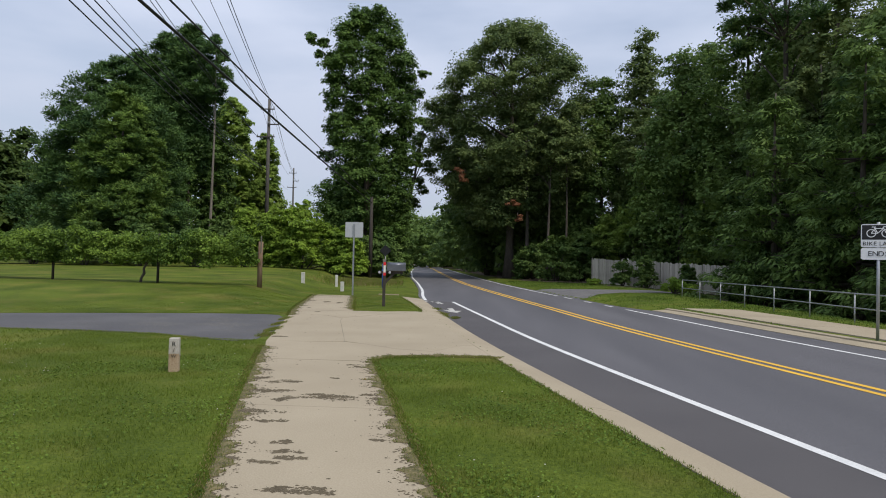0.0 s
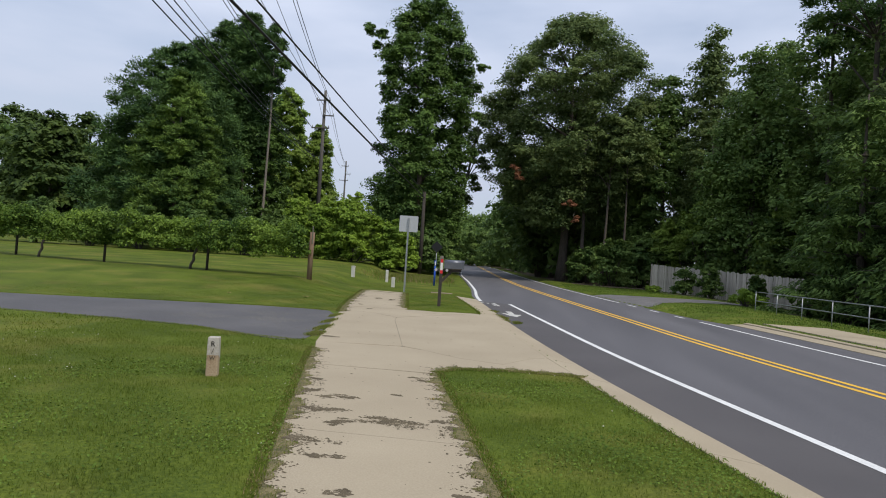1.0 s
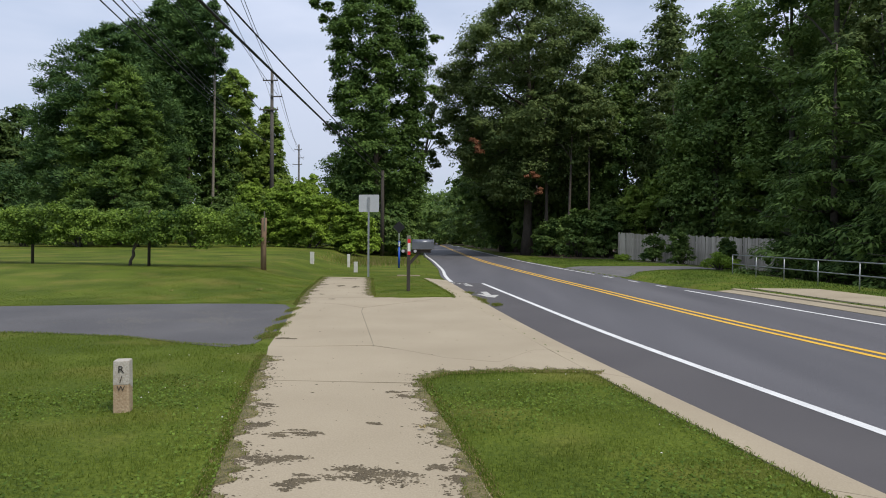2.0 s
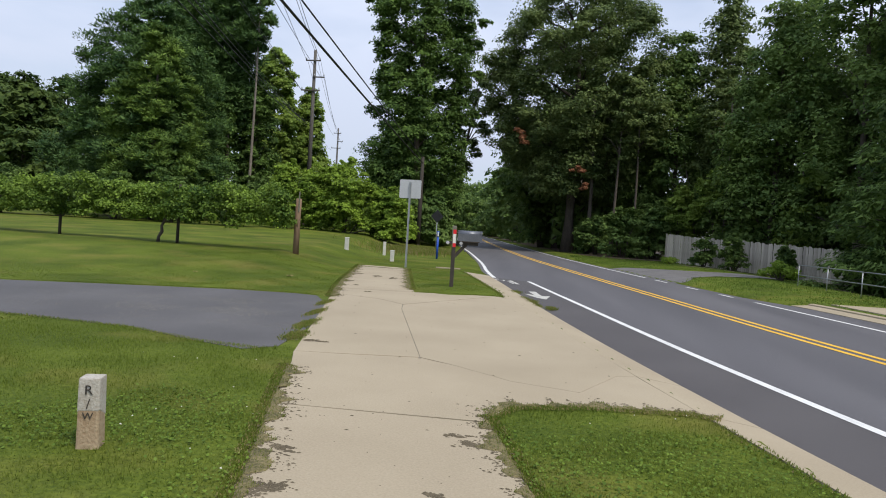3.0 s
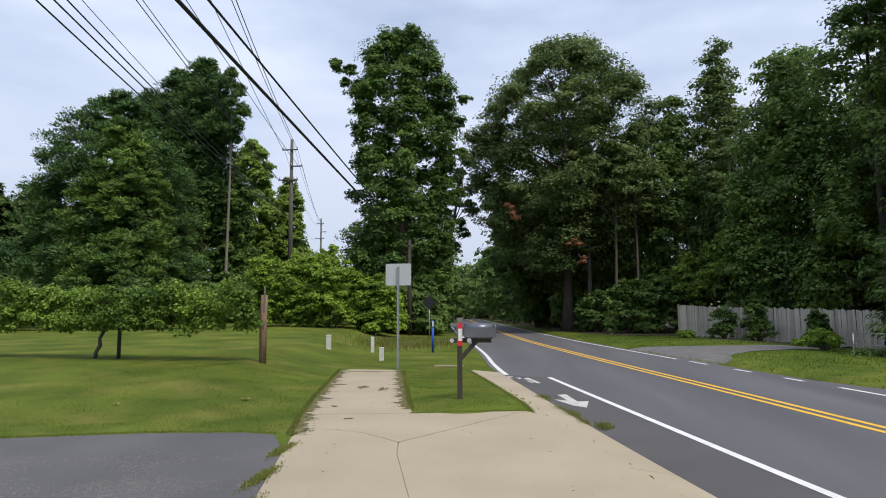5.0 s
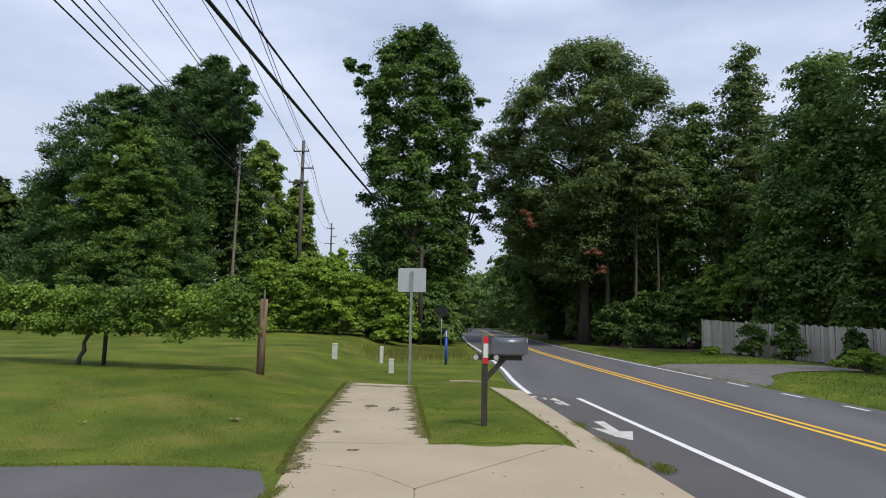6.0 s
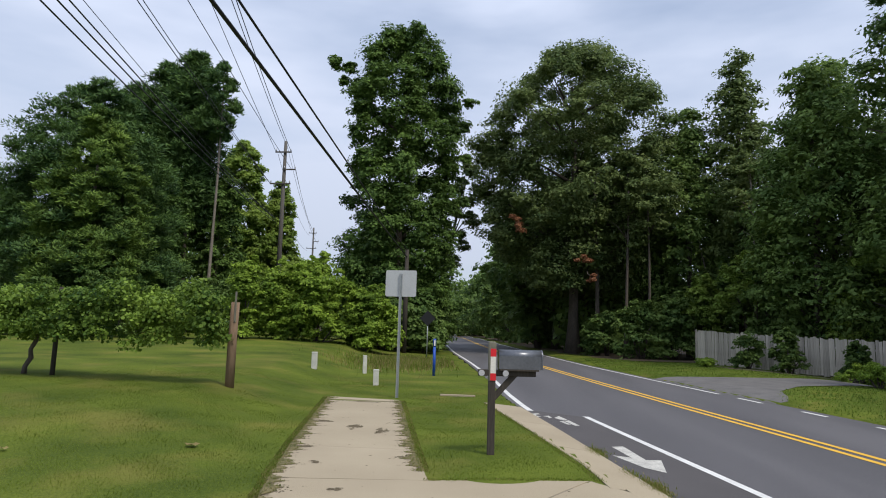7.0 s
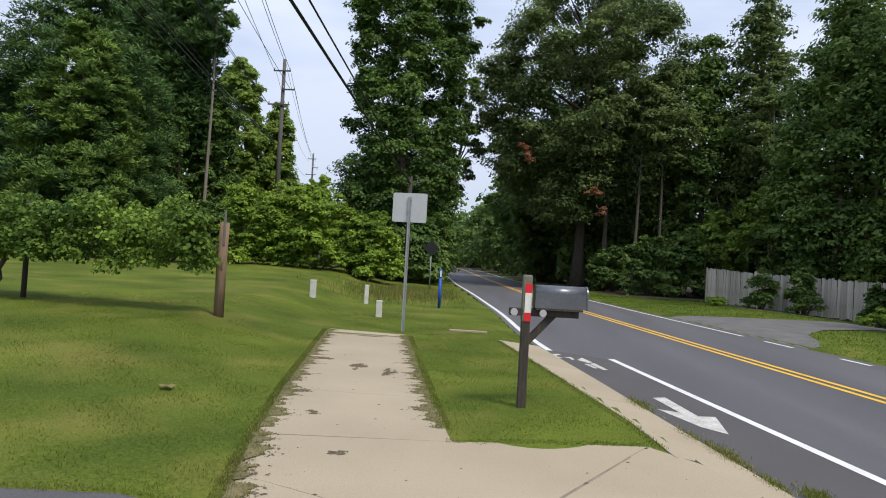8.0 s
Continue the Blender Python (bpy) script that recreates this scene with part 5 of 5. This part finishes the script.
for n, x0, x1, y0, y1, tall, wide in ((330000, -8, 1.6, 2.4, 11.2, 0.030, 0.0065), (430000, -15, -1.6, 14.8, 32, 0.020, 0.010), (40000, -16, -8, 4, 12, 0.035, 0.018), (90000, 1.5, 12, 16, 52, 0.05, 0.028)):
    x, y, z = sow(n, x0, x1, y0, y1)
    thin = rng.random(len(x)) < np.clip((x + 15) / 6.5, 0, 1) * np.clip((32 - y) / 10, 0, 1) if n > 400000 else np.ones(len(x), bool)
    x, y, z = x[thin], y[thin], z[thin]
    tuft = 1 + 0.28 * np.sin(x * 5.1 + np.sin(y * 3.3) * 2) + 0.28 * np.sin(y * 6.3 + np.sin(x * 2.7) * 2)
    blades("grass", x, y, z, tall * tuft, wide, L_CLOVER if n == 90000 else M_BLADE, "short mown green grass of the lawn", 1.05)
# rank grass and weeds where the lawn meets the roadside
n = 8000
x = rng.normal(size=n) * 1.1 - 7.6
y = rng.normal(size=n) * 2.4 + 39.5
keep = x < edge_x(y) - 0.8
x, y = x[keep], y[keep]
z = height(x, y)
old = rng.random(len(x)) < 0.35
blades("tall_grass", x[~old], y[~old], z[~old], 0.24, 0.02, M_BLADE, "tall rank grass at the end of the lawn", 0.5)
blades("tall_dry_grass", x[old], y[old], z[old], 0.24, 0.02, M_DRY, "tall straw-coloured grass at the end of the lawn", 0.5)
# low clover between the blades of the near lawn
x, y, z = sow(48000, -6.0, 1.5, 2.4, 8.6)
keep = (np.sin(x * 2.1 + np.sin(y * 1.3) * 2) + np.sin(y * 2.7 + np.sin(x * 3.1)) + rng.normal(size=len(x)) * 0.5) > 0.0
x, y, z = x[keep], y[keep], z[keep]
up = np.stack([rng.normal(size=len(x)) * 0.45, rng.normal(size=len(x)) * 0.45, np.ones(len(x))], -1)
tagged(leaf_mesh("clover", np.stack([x, y, z + 0.012 + 0.022 * rng.random(len(x))], -1), up, 0.010 + 0.013 * rng.random(len(x)), L_CLOVER, rounded=True), "low green clover among the lawn grass", "clover", kind="stuff")


def noise_line(s):
    return 0.5 * np.sin(s * 3.1) + 0.5 * np.sin(s * 7.7 + 1.3) + 0.5 * np.sin(s * 15.1 + 0.4)


def lip(x, y, over):
    """How far the turf creeps over the concrete at a place of its edge."""
    s = x * 1.7 + y * 2.3
    w = 0.55 + 0.5 * noise_line(s) + 0.16 * np.sin(s * 29.0 + 2 * np.sin(s * 5)) + 0.05 * np.sin(s * 61.0)
    return over * np.clip(w, 0.02, 2.0)


def along_edge(points, per_m):
    """Places along a line, with the side that lies to its right."""
    xs, ys, ds = [], [], []
    for (x0, y0), (x1, y1) in zip(points, points[1:]):
        L = math.hypot(x1 - x0, y1 - y0)
        n = max(2, int(L * per_m))
        f = np.arange(n) / n
        xs.append(x0 + (x1 - x0) * f)
        ys.append(y0 + (y1 - y0) * f)
        ds.append(np.tile([(y1 - y0) / L, -(x1 - x0) / L], (n, 1)))
    return np.concatenate(xs), np.concatenate(ys), np.concatenate(ds)


def edging(points, per_m, over):
    """Blades that stand in the turf's ragged lip: points run with the lawn on their left."""
    x, y, d = along_edge(points, per_m)
    o = -0.10 + (lip(x, y, over) + 0.10) * rng.random(len(x))
    return x + d[:, 0] * o, y + d[:, 1] * o, d


def turf_lip(points, over):
    """The matted, soil-brown lip of the lawn lying on the concrete, with a ragged rim."""
    x, y, d = along_edge(points, 45)
    w = lip(x, y, over) * rng.uniform(0.9, 1.12, len(x)) * np.minimum(1, np.minimum(np.arange(len(x)), np.arange(len(x))[::-1]) / 14)
    z = np.maximum(height(x - d[:, 0] * 0.14, y - d[:, 1] * 0.14), -0.012)
    v = []
    for off, up in ((-0.06 + 0 * w, z - 0.02), (0.0 * w, 0.006 + 0 * w), (w * 0.55, 0.011 + 0 * w), (w, 0.0025 + 0 * w)):
        v.append(np.stack([x + d[:, 0] * off, y + d[:, 1] * off, up + rng.uniform(0, 0.003, len(x))], -1))
    n = len(x)
    i = np.arange(n - 1)
    f = np.concatenate([np.stack([k * n + i, (k + 1) * n + i, (k + 1) * n + i + 1, k * n + i + 1], -1) for k in range(3)])
    ob = mesh_part("turf_edge", np.concatenate(v).tolist(), f.tolist(), M_TURF)
    return tagged(ob, "matted brown turf creeping over the pavement's edge", "turf", kind="stuff")


def flakes(name, x, y, z, size, mat, label, cat="litter", tall=0.25):
    """Small irregular flat crumbs as one mesh."""
    n = len(x)
    a = np.linspace(0, math.tau, 7)[:-1][None, :] + rng.random((n, 1)) * 6.28
    r = size[:, None] * (0.5 + 0.8 * rng.random((n, 6)))
    v = np.zeros((n, 7, 3))
    v[:, :6, 0], v[:, :6, 1] = x[:, None] + np.cos(a) * r * 1.35, y[:, None] + np.sin(a) * r * 0.8
    v[:, :6, 2] = z
    v[:, 6, 0], v[:, 6, 1], v[:, 6, 2] = x, y, np.ravel(z) + size * tall + 0.002
    base = np.arange(n)[:, None] * 7
    k = np.arange(6)
    tri = np.stack([base + k, base + (k + 1) % 6, np.broadcast_to(base + 6, (n, 6))], -1).reshape(-1, 3)
    return tagged(mesh_part(name, v.reshape(-1, 3).tolist(), tri.tolist(), mat), label, cat, kind="stuff")


EDGES = [[(float(walk_left(y)), y) for y in np.arange(1.5, 10.5, 0.75)], [(float(walk_left(y)), y) for y in np.arange(15.5, 25.2, 0.8)],
         [(walk_right(y), y) for y in np.arange(8.6, 1.5, -0.7)], [(walk_right(y), y) for y in np.arange(24.8, 17.3, -0.7)],
         [(-0.38, 9.12), (-0.61, 9.22), (-1.4, 9.14), (-2.05, 8.95), (-2.25, 8.55)], [(-4.25, 17.38), (-3.3, 17.58), (-2.47, 17.74)],
         [(-30, 8.6), (-14, 10.9), (-10, 11.2), (-8.2, 11.2), (-6.6, 11.0), (-5.6, 10.55), (-4.7, 10.4)][::-1], [(-5.75, 15.56), (-6.2, 15.66), (-7.5, 15.52), (-9.85, 14.85), (-12.5, 14.0), (-14, 13.75)][::-1],
         [(float(edge_x(y)) - 0.46, y) for y in np.arange(1.0, 9.2, 0.8)], [(float(edge_x(y)) - float(np.interp(y, [17.4, 18.5, 25], [0.62, 0.55, 0.80])), y) for y in np.arange(17.7, 25.0, 0.8)]]
for i, pts in enumerate(EDGES):
    pts = [(float(a), float(b)) for a, b in pts]
    worn = i in (0, 1, 2, 3, 4)
    over = (0.17 if i in (1, 3) else 0.13) if worn else 0.035
    x, y, d = edging(pts, 1700 if worn else 420, over)
    z = np.maximum(height(x, y), 0.0) + 0.004
    half = rng.random(len(x)) < (0.33 if worn else 0.15)
    blades("edge_grass", x[~half], y[~half], z[~half], 0.020, 0.008, M_BLADE, "ragged grass creeping over the pavement's edge", 0.8, d[~half] * 0.6)
    blades("dry_edge_grass", x[half], y[half], z[half], 0.016, 0.008, M_DRY, "dry brown grass along the pavement's edge", 1.0, d[half] * 0.6)
    if worn:
        turf_lip(pts, over)

edge_dirt = [along_edge([(float(a), float(b)) for a, b in pts], 180) for pts in EDGES[:5]]
ex_all, ey_all = [], []
for x, y, d in edge_dirt:
    o = lip(x, y, 0.14) * rng.uniform(0.6, 1.9, len(x)) + rng.normal(size=len(x)) * 0.03
    ex_all.append(x + d[:, 0] * o)
    ey_all.append(y + d[:, 1] * o)
ex_all, ey_all = np.concatenate(ex_all), np.concatenate(ey_all)
flakes("edge_dirt", ex_all, ey_all, 0.003, 0.003 + 0.010 * rng.random(len(ex_all)) ** 2, M_DIRT, "brown dirt along the edges of the pavement", "dirt")

# weeds in the gutter
for x, y, w, l in ((-2.12, 19.85, 0.16, 0.42), (-1.92, 18.5, 0.13, 0.30), (-1.72, 17.85, 0.13, 0.4), (-1.62, 17.15, 0.1, 0.25), (-4.62, 11.3, 0.10, 0.30), (-4.78, 12.2, 0.07, 0.40), (-5.02, 13.4, 0.05, 0.40), (-5.25, 14.6, 0.05, 0.35), (-1.3, 16.9, 0.08, 0.2)):
    n = int(2600 * (w + 0.05) * (l + 0.1) * 7)
    gx, gy = x - 0.05 + rng.normal(size=n) * w * 0.6 - 0.2 * rng.normal(size=n) * l * 0.3, y + rng.normal(size=n) * l * 0.55
    gz = np.full(n, ROAD_Z + 0.02 if x > -3 else 0.0)
    ob = blades("weeds", gx, gy, gz, 0.036 if x > -3 else 0.028, 0.012, M_BLADE, "tuft of green and straw-coloured weeds in the gutter", 0.8)
    h_ = rng.random(n) < 0.5
    blades("dry_weeds", gx[h_], gy[h_], gz[h_], 0.04 if x > -3 else 0.03, 0.011, M_DRY, "straw-coloured weeds in the gutter", 1.0)


DIRT = [(-2.26, 5.97, 0.30, 0.11), (-2.67, 5.80, 0.12, 0.10), (-2.85, 5.25, 0.22, 0.08), (-2.95, 6.72, 0.20, 0.06), (-3.40, 7.5, 0.10, 0.05), (-2.15, 4.01, 0.09, 0.05), (-2.05, 3.88, 0.09, 0.06), (-2.21, 4.28, 0.06, 0.05),
        (-2.21, 3.77, 0.10, 0.04), (-1.77, 3.25, 0.22, 0.05), (-1.97, 3.25, 0.08, 0.05), (-1.52, 4.42, 0.03, 0.03), (-2.42, 7.04, 0.04, 0.03), (-2.3, 7.9, 0.06, 0.05), (-1.89, 6.12, 0.05, 0.05), (-1.72, 5.95, 0.07, 0.06),
        (-2.47, 3.81, 0.05, 0.03), (-5.64, 18.08, 0.07, 0.06), (-5.09, 16.83, 0.06, 0.05), (-6.03, 19.01, 0.14, 0.07), (-5.76, 20.89, 0.10, 0.25), (-5.28, 20.5, 0.07, 0.3), (-6.43, 21.36, 0.15, 0.1), (-4.63, 18.56, 0.08, 0.06),
        (-2.40, 8.05, 0.06, 0.03), (-4.40, 11.02, 0.12, 0.05), (-3.0, 6.2, 0.22, 0.12), (-2.55, 4.9, 0.10, 0.05), (-2.9, 4.6, 0.12, 0.12), (-3.3, 6.9, 0.14, 0.14), (-6.3, 24.35, 0.4, 0.03)]
fx, fy, fs = [], [], []
for x, y, a, b in DIRT:                                  # each patch is a ragged string of smaller crusts
    k = 5 + int(40 * a)
    cx, cy = rng.normal(size=k) * a * 0.55, rng.normal(size=k) * b * 0.5
    size_k = rng.uniform(0.10, 0.34, k)
    n = int(130 + 2600 * a * b * 9)
    j = rng.integers(0, k, n)
    gx = cx[j] + rng.normal(size=n) * (a + 0.03) * size_k[j] * 0.9
    gy = cy[j] + rng.normal(size=n) * (b + 0.02) * size_k[j] * 0.8
    fx.append(x + gx)
    fy.append(y + gy)
    fs.append(0.003 + 0.012 * rng.random(n) ** 2)
fx, fy, fs = np.concatenate(fx), np.concatenate(fy), np.concatenate(fs)
keep = ~on_lawn(fx, fy)
flakes("dirt", fx[keep], fy[keep], 0.003, fs[keep], M_DIRT, "dried dirt and moss lying on the pavement", "dirt")
n = 900
x = rng.uniform(-6.5, -0.4, n)
y = rng.uniform(2.5, 24, n)
keep = (~on_lawn(x, y)) & (x > walk_left(y)) & (x < edge_x(y) - 0.35)
flakes("crumbs", x[keep], y[keep], 0.002, 0.003 + 0.012 * rng.random(keep.sum()) ** 4, M_DIRT, "small crumbs of dirt scattered on the pavement", "dirt")
n = 9000
x, y = rng.normal(size=n) * 1.5 - 6.4, rng.normal(size=n) * 0.9 + 13.0
keep = (x < -4.95) & (y > 11.4) & (y < 15.1) & (np.sin(x * 4 + y * 2) + np.sin(y * 5 - x) + rng.normal(size=n) * 0.5 > 0.1)
flakes("loose_gravel", x[keep], y[keep], -0.006, 0.003 + 0.007 * rng.random(keep.sum()), M_PEBBLE, "loose grey gravel on the asphalt drive", "gravel", 0.6)
n = 1800
x = rng.uniform(8.0, 12.5, n)
y = 46.8 - (x - 8) * 1.25 - 2.6 * rng.random(n) ** 1.5
flakes("pine_straw", x, y, height(x, y)[:, None] + 0.01, 0.04 + 0.08 * rng.random(n), M_DIRT, "brown pine straw on the ground before the fence", "litter", 0.1)
bm = box(bmesh.new(), (-4.45, 26.35, float(height(-4.45, 26.35)) + 0.015), (0.85, 0.10, 0.05), 0.01)
tagged(part("drain_edge", bm, M_CONC), "pale concrete edge of a drain in the grass", "drain")

# clover heads and fallen leaves in the lawn
n = 420
x, y = rng.uniform(-8, 1.2, n), rng.uniform(2.8, 10.5, n)
keep = on_lawn(x, y) & (np.sin(x * 1.7 + y) + np.sin(y * 2.1 - x) > 0.4)
x, y = x[keep], y[keep]
flakes("clover_heads", x, y, (height(x, y) + 0.022)[:, None], 0.0035 + 0.004 * rng.random(len(x)), M_WHITE_PLASTIC, "small white clover heads in the lawn", "clover", 0.8)
for lx, ly, sz in ((-7.3, 18.4, 0.10), (-2.05, 6.9, 0.03), (-9.2, 17.6, 0.06)):
    bm = bmesh.new()
    z = float(height(lx, ly)) + 0.03
    ring_ = [bm.verts.new((lx + sz * math.cos(a) * (1.0 if k % 2 else 0.6), ly + sz * math.sin(a) * (1.0 if k % 2 else 0.6), z + 0.012 * (k % 3))) for k, a in enumerate([math.tau * q / 10 for q in range(10)])]
    top = bm.verts.new((lx, ly, z + 0.005))
    for k in range(10):
        bm.faces.new((ring_[k], ring_[(k + 1) % 10], top))
    tagged(part("fallen_leaf", bm, M_DRY), "pale dry fallen leaf lying in the grass", "leaf", "fallen leaves")
